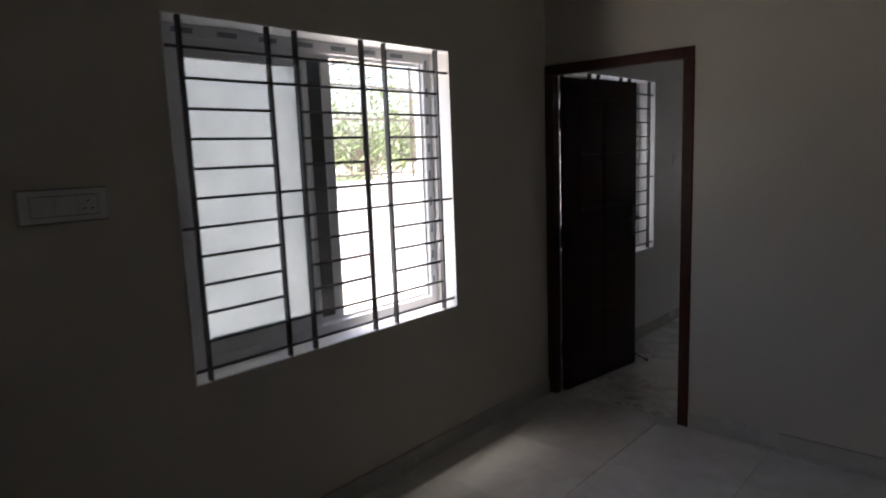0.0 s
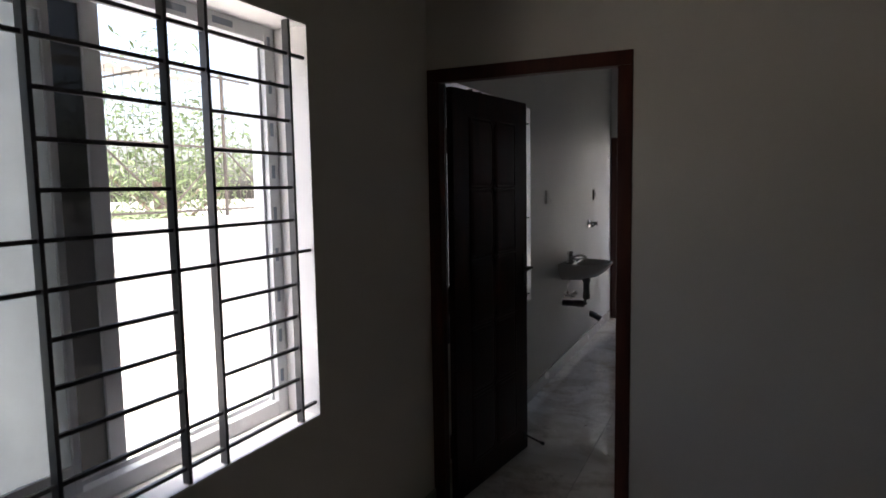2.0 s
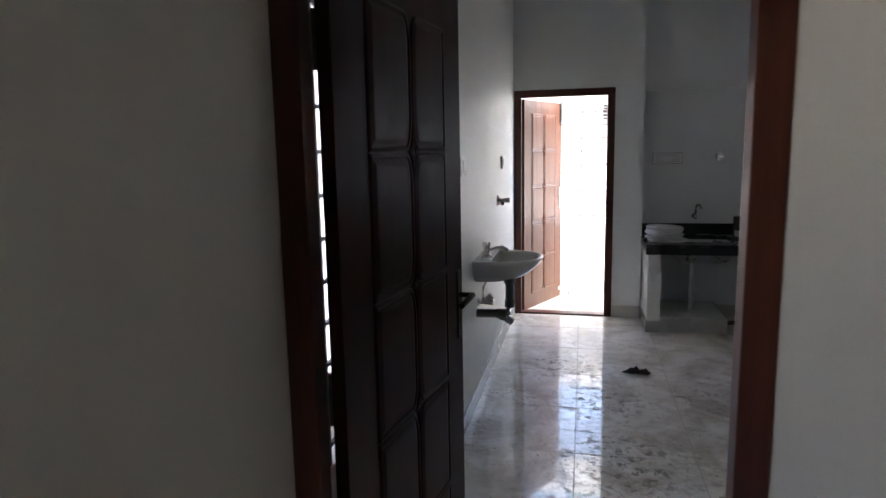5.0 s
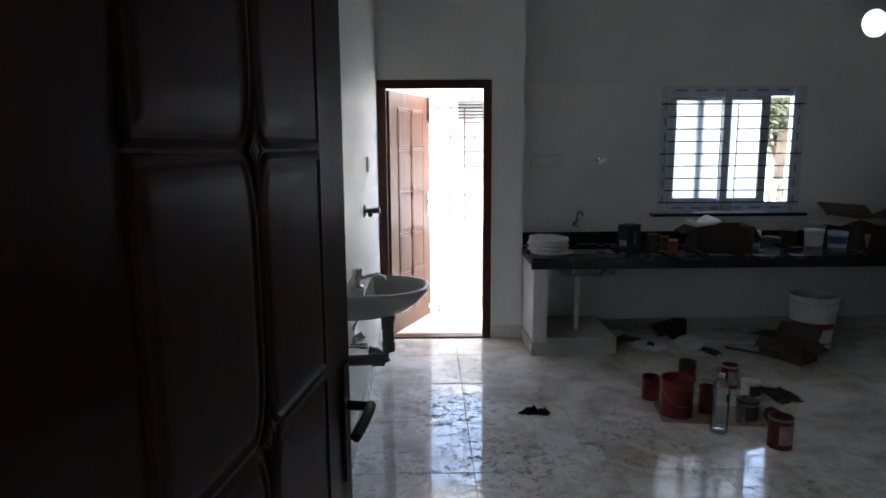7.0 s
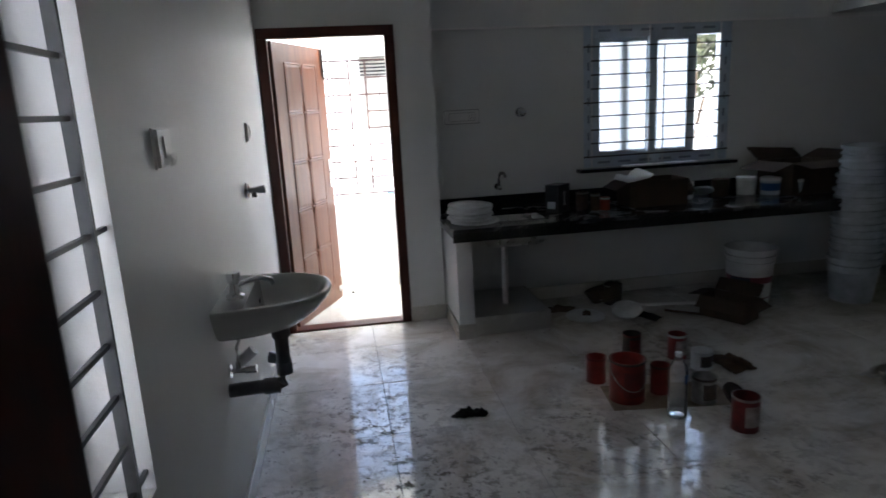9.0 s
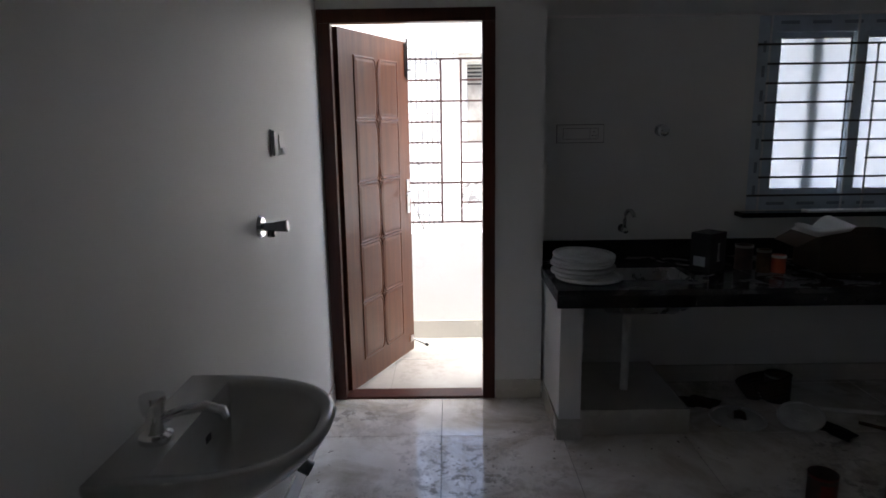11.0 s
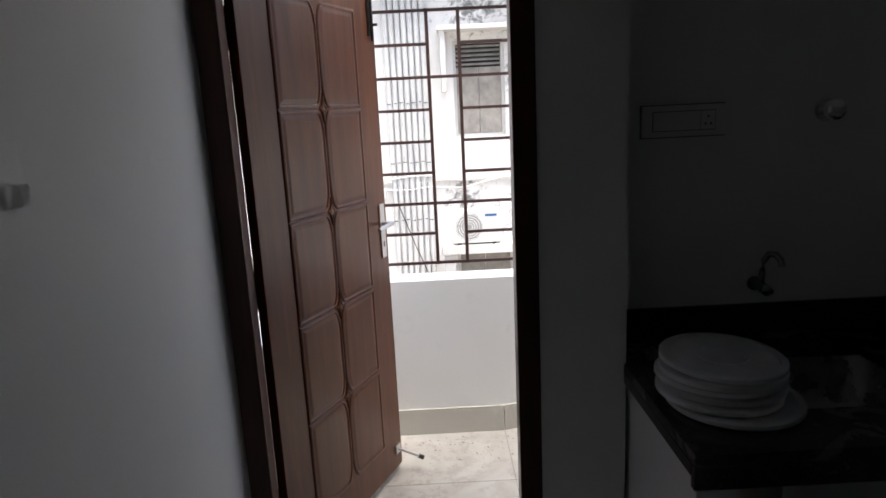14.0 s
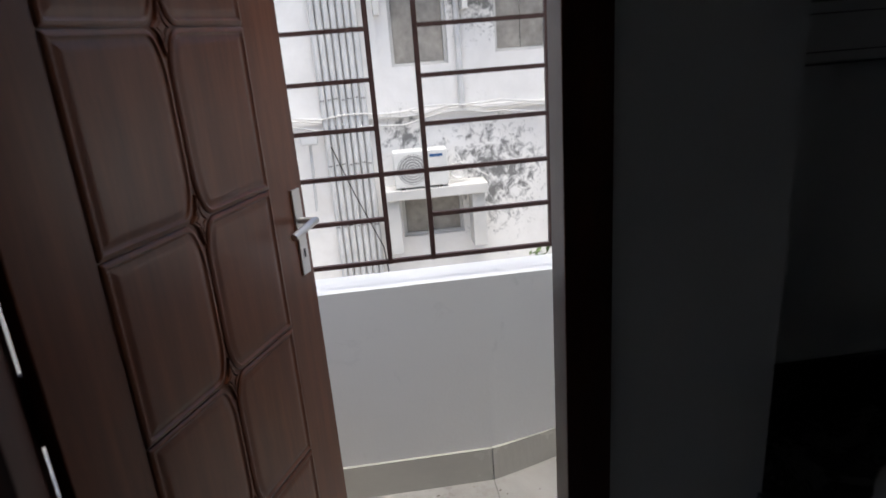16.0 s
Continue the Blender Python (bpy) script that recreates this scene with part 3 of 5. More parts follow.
# ---- kitchen window ----
def kitchen_window():
    x0, x1, z0, z1 = KW
    ya, yb = YW + 0.012, YW + 0.085
    win = tagged(new("window_3"), "white sliding window with blue protective film above the counter", "window", "", "structure")
    f = 0.085
    part("window_frame", boxes((x0, x0 + f, ya, yb, z0, z1), (x1 - f, x1, ya, yb, z0, z1), (x0 + f, x1 - f, ya, yb, z0, z0 + f), (x0 + f, x1 - f, ya, yb, z1 - f, z1), bevel=0.003), M_FILM, win, "frame under blue protective film")
    for k in range(7):
        z = z0 + 0.08 + k * 0.13
        part("film_print", boxes((x0 + 0.035, x0 + 0.052, ya - 0.001, ya, z, z + 0.06)), M_MARK, win)
        part("film_print", boxes((x1 - 0.052, x1 - 0.035, ya - 0.001, ya, z, z + 0.06)), M_MARK, win)
    for k in range(6):
        x = x0 + 0.12 + k * 0.17
        part("film_print", boxes((x, x + 0.10, ya - 0.001, ya, z1 - 0.045, z1 - 0.028)), M_MARK, win)
        part("film_print", boxes((x, x + 0.10, ya - 0.001, ya, z0 + 0.028, z0 + 0.045)), M_MARK, win)
    s = 0.068
    za, zb = z0 + f - 0.005, z1 - f + 0.005
    for xa, xb, yo, pane in ((x0 + f - 0.01, x0 + 0.60, ya + 0.03, M_FROST2), (x0 + 0.53, x0 + 0.925, ya + 0.004, M_FROST2)):
        sash = part("sash", boxes((xa, xa + s, yo, yo + 0.022, za, zb), (xb - s, xb, yo, yo + 0.022, za, zb), (xa + s, xb - s, yo, yo + 0.022, za, za + s * 0.5), (xa + s, xb - s, yo, yo + 0.022, zb - s * 0.5, zb), bevel=0.002), M_FILM, win)
        part("pane", boxes((xa + s - 0.004, xb - s + 0.004, yo + 0.009, yo + 0.013, za + 0.02, zb - 0.02)), pane, sash, "frosted glass pane")
        g0, g1, h0, h1 = xa + s - 0.001, xb - s + 0.001, za + s * 0.5 - 0.001, zb - s * 0.5 + 0.001
        part("gasket", boxes((g0, g0 + 0.005, yo + 0.002, yo + 0.008, h0, h1), (g1 - 0.005, g1, yo + 0.002, yo + 0.008, h0, h1), (g0 + 0.005, g1 - 0.005, yo + 0.002, yo + 0.008, h0, h0 + 0.005), (g0 + 0.005, g1 - 0.005, yo + 0.002, yo + 0.008, h1 - 0.005, h1)), M_RUBBER, sash, "black rubber gasket")
    part("sash", boxes((x0 + 0.325, x0 + 0.385, ya + 0.054, ya + 0.072, za, zb), (x0 + 0.385, x0 + 0.60, ya + 0.054, ya + 0.072, za, za + 0.03), (x0 + 0.385, x0 + 0.60, ya + 0.054, ya + 0.072, zb - 0.03, zb), bevel=0.002), M_FILM, win, "second sash slid behind the pane")
    g = thing("window_grille", pose(0, YW + 0.004, 0), "grey painted bar grille across the kitchen window", "grille")
    zs = [z0 + 0.083 + k * 0.1022 for k in range(9)]
    us = (x0 + 0.068, x0 + 0.535, x0 + 0.652, x1 - 0.095)
    rows = []
    for k, z in enumerate(zs):
        if k in (0, 4, 8):
            rows.append(((x0 + 0.008, 0, z), (x1 - 0.008, 0, z)))
        elif k in (1, 3, 7):
            rows.append(((us[0], 0, z), (us[3], 0, z)))
        else:
            rows += [((us[0], 0, z), (us[1], 0, z)), ((us[2], 0, z), (us[3], 0, z))]
    bars(g, "cross_bar", rows, M_BAR, 0.0056)
    bars(g, "upright_bar", [((v, 0, z0 + 0.004), (v, 0, zs[8] if v == us[2] else z1 - 0.004)) for v in us], M_UPVC, 0.0045)


M_FROST2 = frosted_mat("thin_frosted_glass", (0.76, 0.79, 0.81), 0.2)
kitchen_window()
structure("trim", boxes((XC + 0.001, KW[0] - 0.002, YW - 0.007, YW - 0.0005, 2.071, 2.080), (KW[1] + 0.002, XR - 0.001, YW - 0.007, YW - 0.0005, 2.071, 2.080), bevel=0.001), M_REVEAL, "thin plaster line along the kitchen wall", "trim")
structure("window_ledge", boxes((KW[0] - 0.06, KW[1] + 0.03, YW - 0.10, YW + 0.012, 0.992, 1.018), bevel=0.003), M_GRANITE, "thin black granite ledge under the kitchen window", "window sill")

# ---- balcony ----
BX0, BX1, BY0, BY1 = XK - 0.0, -0.2, YF + 0.115, 9.302
BK0, BK1, BOUT = -1.1, -0.83, 0.088          # the parapet steps outward between these


def kinked(x0, x1, y, t0, t1, z0, z1):
    """A strip of wall whose foot curves outward along the parapet while its top stays straight; t0 to t1 off its face."""
    def face(x, z):
        u = min(1.0, max(0.0, (x - BK0) / (BK1 - BK0)))
        return y + BOUT * u * (1 - 0.15 * (1 - u)) * (1 - max(0.0, z) / 0.757)
    bm = bmesh.new()
    n = 10
    xs = [x0] + [BK0 + (BK1 - BK0) * k / n for k in range(n + 1) if x0 + 0.001 < BK0 + (BK1 - BK0) * k / n < x1 - 0.001] + [x1]
    rings = [[bm.verts.new((x, face(x, z) + t if t == t0 else y + BOUT + t, z)) for t, z in ((t0, z0), (t1, z0), (t1, z1), (t0, z1))] if t1 > 0.05 else [bm.verts.new((x, face(x, z) + t, z)) for t, z in ((t0, z0), (t1, z0), (t1, z1), (t0, z1))] for x in xs]
    for ra, rb in zip(rings, rings[1:]):
        for k in range(4):
            bm.faces.new((ra[k], ra[(k + 1) % 4], rb[(k + 1) % 4], rb[k]))
    bm.faces.new(rings[0])
    bm.faces.new(rings[-1])
    return bm


structure("balcony_parapet", kinked(BX0, BX1 + 0.2, BY1, 0.0, 0.06, -0.1, 0.757), M_BALC, "white plastered balcony parapet", "parapet", 50)
structure("balcony_end_parapet", boxes((BX1, BX1 + 0.15, YW + 0.2, BY1 + BOUT - 0.001, -0.1, 0.757), (BX0 - 0.13, BX0, YF + 0.115, BY1 + 0.13, -0.1, 0.757)), M_BALC, "white plastered end parapets of the balcony", "parapet")
structure("balcony_beam", boxes((BX0 - 0.13, BX1 + 0.2, BY1 - 0.03, BY1 + 0.11, 2.03, 2.419)), M_BALC, "white plastered beam above the balcony opening", "beam")
for k, (x0, x1) in enumerate(((BX0, -1.702), (-1.698, BK0 - 0.002), (BK0 + 0.002, BK1 - 0.002), (BK1 + 0.002, BX1))):
    structure("baseboard_balcony_%d" % (k + 1), kinked(x0, x1, BY1, -0.012, -0.0005, -0.02, 0.112), M_SKIRT, "pale tile skirting on the balcony", "skirting")
g = thing("balcony_grille", pose(0, BY1 + 0.028, 0), "brown painted iron security grille on the parapet", "grille")
zs = [0.836 + 0.1404 * k for k in range(9)]
ups = [-1.90, -1.78, -1.385, -1.247, -0.86, -0.73, -0.3]
bars(g, "upright_bar", [((v, 0, zs[0]), (v, 0, zs[-1])) for v in ups] + [((v, 0, 0.755), (v, 0, zs[0])) for v in (-1.75,)] + [((v, 0, zs[-1]), (v, 0, 2.03)) for v in (-1.75, -0.6)], M_BAR_BROWN, 0.0075)
sp = []
for k, z in enumerate(zs):
    if k in (0, 2, 6, 8):
        sp.append(((BX0, 0, z), (BX1, 0, z)))
    else:
        sp += [((a, 0, z), (b, 0, z)) for a, b in ((ups[1], ups[2]), (ups[3], ups[4]), (ups[5], ups[6]))]
bars(g, "cross_bar", sp, M_BAR_BROWN, 0.0065)


def wall_slab_h(x0, x1, y0, y1, z0, z1, h):
    """A flat slab with one rectangular cut-out h = x0, x1, y0, y1."""
    bm = bmesh.new()
    xs, ys = (x0, h[0], h[1], x1), (y0, h[2], h[3], y1)
    for i in range(3):
        for j in range(3):
            if (i, j) != (1, 1):
                box(bm, xs[i], xs[i + 1], ys[j], ys[j + 1], z0, z1)
    bmesh.ops.remove_doubles(bm, verts=bm.verts, dist=1e-5)
    seen = {}
    for f in bm.faces:
        seen.setdefault(tuple(round(c, 4) for c in f.calc_center_median()), []).append(f)
    bmesh.ops.delete(bm, geom=[f for fs in seen.values() if len(fs) > 1 for f in fs], context="FACES")
    return bm

# ---- outside: ground, terrace, neighbouring house ----
M_GROUND = plain("ground_concrete", (0.38, 0.36, 0.33), 0.95, 0, 0.3, 0.4)
M_TERRACE = paint("terrace_lime", (0.55, 0.545, 0.525), 0.8, 0.06, 30, 0.2, stain=0.25)
M_HOOD = paint("hood_cement", (0.60, 0.59, 0.56), 0.85, 0.12, 30, 0.3, stain=0.5)
M_SHUTTER = plain("weathered_board", (0.31, 0.29, 0.255), 0.8, 0, 0.3, 5, 0.3)
M_PIPE = plain("grey_pipe", (0.58, 0.58, 0.57), 0.5, 0, 0.12, 3)
M_CLAMP = plain("rusty_clamp", (0.05, 0.045, 0.04), 0.8)
M_CABLE = plain("white_cable", (0.62, 0.61, 0.58), 0.6)
M_AC = plain("ac_casing", (0.66, 0.66, 0.63), 0.45, 0, 0.08, 4)
M_FAN = plain("fan_grey", (0.30, 0.30, 0.29), 0.6)
M_BLUE = plain("blue_badge", (0.03, 0.10, 0.25), 0.4)
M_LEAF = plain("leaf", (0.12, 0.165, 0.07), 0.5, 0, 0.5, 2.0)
# same leaf with backlit shade put into the colour, for the kitchen-window tree
M_LEAF_SHADED = plain("shaded_leaf", (0.055, 0.068, 0.032), 0.55, 0, 0.5, 2.0)
M_BARK = plain("bark", (0.16, 0.12, 0.09), 0.9, 0, 0.3, 6, 0.5)
M_RUST = plain("rusty_iron", (0.11, 0.092, 0.08), 0.8, 0.2, 0.3, 8)
M_SHEET = plain("roof_sheet", (0.45, 0.43, 0.40), 0.6, 0.1, 0.25, 3)


def facade_mat(name):
    """Lime-washed facade: grey weathering, and black mould patches that spread from a few spots."""
    m, N, L, P = nodes_of(name)
    p = world_pos(N)
    slow = noise_node(N, L, p, 0.9, 6, 0.65, 0.4)
    c = mix(N, L, ramp(N, L, slow, [(0.35, (0, 0, 0)), (0.7, (1, 1, 1))]), (0.72, 0.705, 0.675), (0.86, 0.845, 0.815))
    sep = N.new("ShaderNodeSeparateXYZ")
    L.new(p, sep.inputs[0])
    fine = noise_node(N, L, p, 7.0, 8, 0.75, 0.6)
    for cx, cz, rad in ((0.45, -0.55, 1.1), (0.3, 2.1, 0.8), (-0.6, 3.3, 0.8), (-0.9, 0.2, 0.45)):
        d = N.new("ShaderNodeVectorMath")
        d.operation = "DISTANCE"
        L.new(p, d.inputs[0])
        d.inputs[1].default_value = (cx, 17.0, cz)
        s = N.new("ShaderNodeMath")
        s.operation = "MULTIPLY_ADD"
        L.new(d.outputs["Value"], s.inputs[0])
        s.inputs[1].default_value = -0.22 / rad
        L.new(fine, s.inputs[2])
        k = ramp(N, L, s.outputs[0], [(0.36, (0, 0, 0)), (0.50, (0.85, 0.85, 0.85))])
        c = mix(N, L, k, c, (0.10, 0.10, 0.095))
    L.new(c, P.inputs["Base Color"])
    P.inputs["Roughness"].default_value = 0.9
    bump(N, L, P, noise_node(N, L, p, 30, 4), 0.3, 0.006)
    return m


M_FACADE = facade_mat("facade_limewash")
structure("ground", boxes((-400, 400, -400, 400, -4.7, -4.5)), M_GROUND, "dusty ground between the houses", "ground")
structure("terrace", boxes((-6.5, XK - 0.23, -6, 9.3, -0.5, -0.12)), M_TERRACE, "white lime-washed terrace outside the windows", "terrace")
structure("terrace_wall", boxes((-6.72, -6.5, -6, 9.3, -4.5, 1.215), (-6.76, -6.46, -6, 9.3, 1.215, 1.26)), M_TERRACE, "white lime-washed terrace parapet", "wall")
structure("house_storey_below", boxes((XK - 0.23, XR + 0.2, -2.8, 9.40, -4.5, -0.13)), M_TERRACE, "plain white storey below the flat", "building")

YH = 17.0
house = thing("apartment_building", pose(0, 0, -4.5), "weathered white apartment building with shuttered windows and mould stains", "building")
holes = [(-1.0, -0.17, 5.63, 7.15), (0.53, 1.34, 5.73, 7.25), (-1.05, -0.09, 3.05, 3.74), (3.2, 4.1, 5.6, 7.1), (-5.4, -4.5, 5.6, 7.1), (-5.4, -4.5, 2.6, 3.7)]
part("wall", wall_bm("y", YH, YH + 0.3, -9, 8, 0, 8.1, holes), M_FACADE, house)
part("rear_wall", boxes((-9, 8, YH + 0.75, YH + 8, 0, 8.1)), M_FACADE, house)
part("roof", boxes((-9.3, 8.3, YH - 0.4, YH + 8.3, 8.1, 8.3)), M_HOOD, house, "flat concrete roof slab")
part("ledge", boxes((-9, 8, YH - 0.035, YH, 4.92, 5.0)), M_FACADE, house)


def shutter_window(x0, x1, z0, z1, slats, hood):
    w = part("window", boxes((x0, x0 + 0.05, YH + 0.1, YH + 0.16, z0, z1), (x1 - 0.05, x1, YH + 0.1, YH + 0.16, z0, z1), (x0 + 0.05, x1 - 0.05, YH + 0.1, YH + 0.16, z1 - 0.05, z1), (x0 + 0.05, x1 - 0.05, YH + 0.1, YH + 0.16, z0, z0 + 0.04), bevel=0.004), M_HOOD, house)
    zt = z1 - (0.42 if slats else 0.05)
    n = 2
    for k in range(n):
        a = x0 + 0.05 + k * (x1 - x0 - 0.1) / n
        part("shutter", boxes((a + 0.004, a + (x1 - x0 - 0.1) / n - 0.004, YH + 0.12, YH + 0.15, z0 + 0.045, zt), bevel=0.003), M_SHUTTER, w, "weathered grey board shutter")
    if slats:
        for k in range(5):
            z = zt + 0.05 + k * 0.07
            bm = boxes((x0 + 0.055, x1 - 0.055, -0.03, 0.03, -0.005, 0.005))
            part("slat", bm, M_SHUTTER, w, m=pose(0, YH + 0.13, z, 35))
        # added black sheet stands in for the darkness behind the slats
        part("shade_backing", boxes((x0 + 0.05, x1 - 0.05, YH + 0.2, YH + 0.21, zt, z1 - 0.05)), M_BLACK, w)
    if hood:
        part("hood", boxes((x0 - 0.2, x0 - 0.12, YH - 0.3, YH, z0 + hood, z1 + 0.12), (x1 + 0.2, x1 + 0.28, YH - 0.3, YH, z0 + hood, z1 + 0.12), (x0 - 0.24, x1 + 0.32, YH - 0.36, YH, z1 + 0.12, z1 + 0.19), bevel=0.008), M_HOOD, house, "cement hood round a window")


for h in holes:
    lower = h is holes[2]
    shutter_window(*h, not lower and h[2] > 4, 0.0 if lower else 0.72)
part("hood", boxes((-1.28, -1.10, YH - 0.36, YH, 2.9, 3.75), (0.0, 0.2, YH - 0.36, YH, 2.9, 3.75), (-1.31, 0.24, YH - 0.44, YH, 3.75, 3.90), bevel=0.008), M_HOOD, house, "cement hood round a window")
part("downpipe", rod(bmesh.new(), (-0.02, YH - 0.05, 5.05), (-0.02, YH - 0.05, 8.05), 0.045, 12), M_PIPE, house, smooth=40)
for k in range(7):
    part("pipe", rod(bmesh.new(), (-2.05 + 0.098 * k, YH - 0.07, 0.3), (-2.05 + 0.098 * k, YH - 0.07, 8.05), 0.043, 12), M_PIPE, house, "grey riser pipe", smooth=40)
for z in (2.4, 3.35, 4.3, 5.25, 6.2, 7.1, 8.0):
    for k in range(7):
        zk = z + 0.01 * (k % 3)
        part("pipe_clamp", boxes((-2.085 + 0.098 * k + 0.02 * (k % 2), -2.02 + 0.098 * k, YH - 0.116, YH - 0.02, zk - 0.006, zk + 0.006)), M_CLAMP, house, "rusty pipe clamp")


def ac_unit(m, label):
    a = thing("ac_unit", m, label, "air conditioner", "air conditioners on the facade")
    part("casing", boxes((0, 0.79, -0.30, 0, 0.03, 0.56), bevel=0.012), M_AC, a)
    bm = bmesh.new()
    for r in (0.05, 0.09, 0.13, 0.17, 0.21):
        tube(bm, [(0.27 + r * math.cos(t), -0.305, 0.295 + r * math.sin(t)) for t in (2 * math.pi * k / 24 for k in range(25))], 0.006, 5)
    part("fan_grille", bm, M_AC, a)
    bm = bmesh.new()
    bmesh.ops.create_circle(bm, cap_ends=True, segments=32, radius=0.225, matrix=Matrix.Translation((0.27, -0.3015, 0.295)) @ Matrix.Rotation(radians(90), 4, "X"))
    part("fan_opening", bm, M_FAN, a, "grey fan grille")
    part("badge", boxes((0.53, 0.72, -0.303, -0.3, 0.46, 0.50)), M_BLUE, a, "blue badge")
    part("foot", boxes((0.08, 0.14, -0.3, 0, 0, 0.035)), M_CLAMP, a)
    part("foot", boxes((0.64, 0.70, -0.3, 0, 0, 0.035)), M_CLAMP, a)
    return a


ac_unit(pose(-1.13, YH - 0.12, -0.60), "white outdoor air conditioner on a window hood")
ac_unit(pose(0.03, YH - 0.02, 2.84), "white outdoor air conditioner high on the facade")
bm = bmesh.new()
for j in range(4):
    tube(bm, [(-0.16 + (0.10 + 0.008 * j) * math.cos(t), YH - 0.2 - 0.012 * j, -0.42 + (0.10 + 0.008 * j) * math.sin(t)) for t in (2 * math.pi * k / 20 for k in range(21))], 0.011, 6)
tube(bm, [(-0.34, YH - 0.2, -0.45), (-0.26, YH - 0.22, -0.32), (-0.1, YH - 0.2, -0.30), (0.3, YH - 0.15, -0.56)], 0.012, 6)
solid("refrigerant_hose", bm, M_CABLE, pose(0, 0, 0), "coiled white refrigerant hose beside the air conditioner", "hose", smooth=50)
for j, (za, sag) in enumerate(((0.52, 0.10), (0.47, 0.16), (0.56, 0.05))):
    bm = tube(bmesh.new(), [(-6 + 12 * k / 40, YH - 0.08 - 0.02 * j, za - sag * math.sin(math.pi * (k % 10) / 10) + 0.03 * math.sin(k * 1.7 + j)) for k in range(41)], 0.014, 6)
    solid("cable", bm, M_CABLE, pose(0, 0, 0), "white cable slung along the facade", "cable", "cables on the facade", 50)
fl = thing("flood_light", pose(-2.34, YH - 0.05, -0.85), "small grey flood light on a thin pole", "lamp")
part("pole", rod(bmesh.new(), (0, -0.05, 0), (0.04, -0.1, 1.05), 0.022), M_PIPE, fl, smooth=40)
part("head", boxes((-0.08, 0.16, -0.28, -0.12, 1.02, 1.2), bevel=0.02), M_PIPE, fl)
bm = tube(bmesh.new(), [(-2.0, YH - 0.2, 0.1), (-1.75, YH - 0.25, -0.6), (-1.4, YH - 0.2, -1.5), (-1.3, YH - 0.15, -2.6)], 0.010, 6)
solid("cable", bm, M_CLAMP, pose(0, 0, 0), "thin dark cable hanging down the facade", "cable", "cables on the facade", 50)


def leaf_cloud(n, center, radius, size, rng, squash=0.8, mat=None):
    """Many small folded leaves in uneven clumps."""
    V, F = [], []
    clumps = [Vector((rng.gauss(0, 0.55), rng.gauss(0, 0.55), rng.gauss(0, 0.5) * squash)) * radius for _ in range(max(6, n // 90))]
    for i in range(n):
        c = Vector(center) + clumps[i % len(clumps)] + Vector((rng.gauss(0, 1), rng.gauss(0, 1), rng.gauss(0, 0.8))) * radius * 0.2
        e = Euler((rng.uniform(-0.9, 0.9), rng.uniform(-0.9, 0.9), rng.uniform(0, 6.28))).to_matrix()
        s = size * rng.uniform(0.6, 1.4)
        k = len(V)
        for q in ((-s, 0, 0), (0, -s * 0.3, s * 0.12), (s, 0, -s * 0.2), (0, s * 0.3, s * 0.12)):
            V.append(c + e @ Vector(q))
        F += [(k, k + 1, k + 2), (k, k + 2, k + 3)]
    me = bpy.data.meshes.new("crown")
    me.from_pydata(V, [], F)
    me.materials.append(mat or M_LEAF)
    return me


def tree(x, y, z, h, rad, n, seed, size=0.085, mat=None, label="leafy green tree behind the terrace fence"):
    rng = random.Random(seed)
    t = thing("tree", pose(x, y, z), label, "tree", "trees round the house")
    bm = bmesh.new()
    tube(bm, [(0, 0, 0), (0.05, 0.03, h * 0.35), (-0.04, 0.06, h * 0.7), (0.02, 0, h * 0.95)], 0.09, 8)
    for k in range(7):
        a = rng.uniform(0, 6.28)
        z0 = h * rng.uniform(0.5, 0.85)
        tube(bm, [(0, 0, z0), (0.4 * rad * math.cos(a), 0.4 * rad * math.sin(a), z0 + 0.4), (0.8 * rad * math.cos(a), 0.8 * rad * math.sin(a), z0 + 0.9)], 0.035, 6)
    part("trunk", bm, M_BARK, t, smooth=50)
    cr = new("crown", leaf_cloud(n, (0, 0, h), rad, size, rng, 0.8, mat))
    cr.parent = t
    return t


tree(-9.5, 6.0, -4.5, 6.2, 1.5, 1300, 3)
tree(-10.5, 9.2, -4.5, 6.6, 1.7, 1500, 4)
tree(-10.0, 3.2, -4.5, 6.0, 1.5, 1300, 5)
tree(-13.0, 11.5, -4.5, 7.0, 2.2, 2600, 6)
tree(-12.5, 6.5, -4.5, 7.2, 2.0, 1500, 7)
tree(4.6, 14.2, -4.5, 6.75, 1.15, 3200, 8, 0.11, M_LEAF_SHADED, "green tree outside the kitchen window, shade put into its leaf colour")
shrub = thing("shrub", pose(1.0, 15.8, -4.5), "pale green leafy shrub below the facade", "shrub")
part("stem", tube(bmesh.new(), [(0, 0, 0), (0.05, 0, 1.5), (0.1, 0.05, 2.7)], 0.03, 6), M_BARK, shrub)
cr = new("crown", leaf_cloud(500, (0.1, 0, 2.6), 0.42, 0.09, random.Random(9)))
cr.parent = shrub

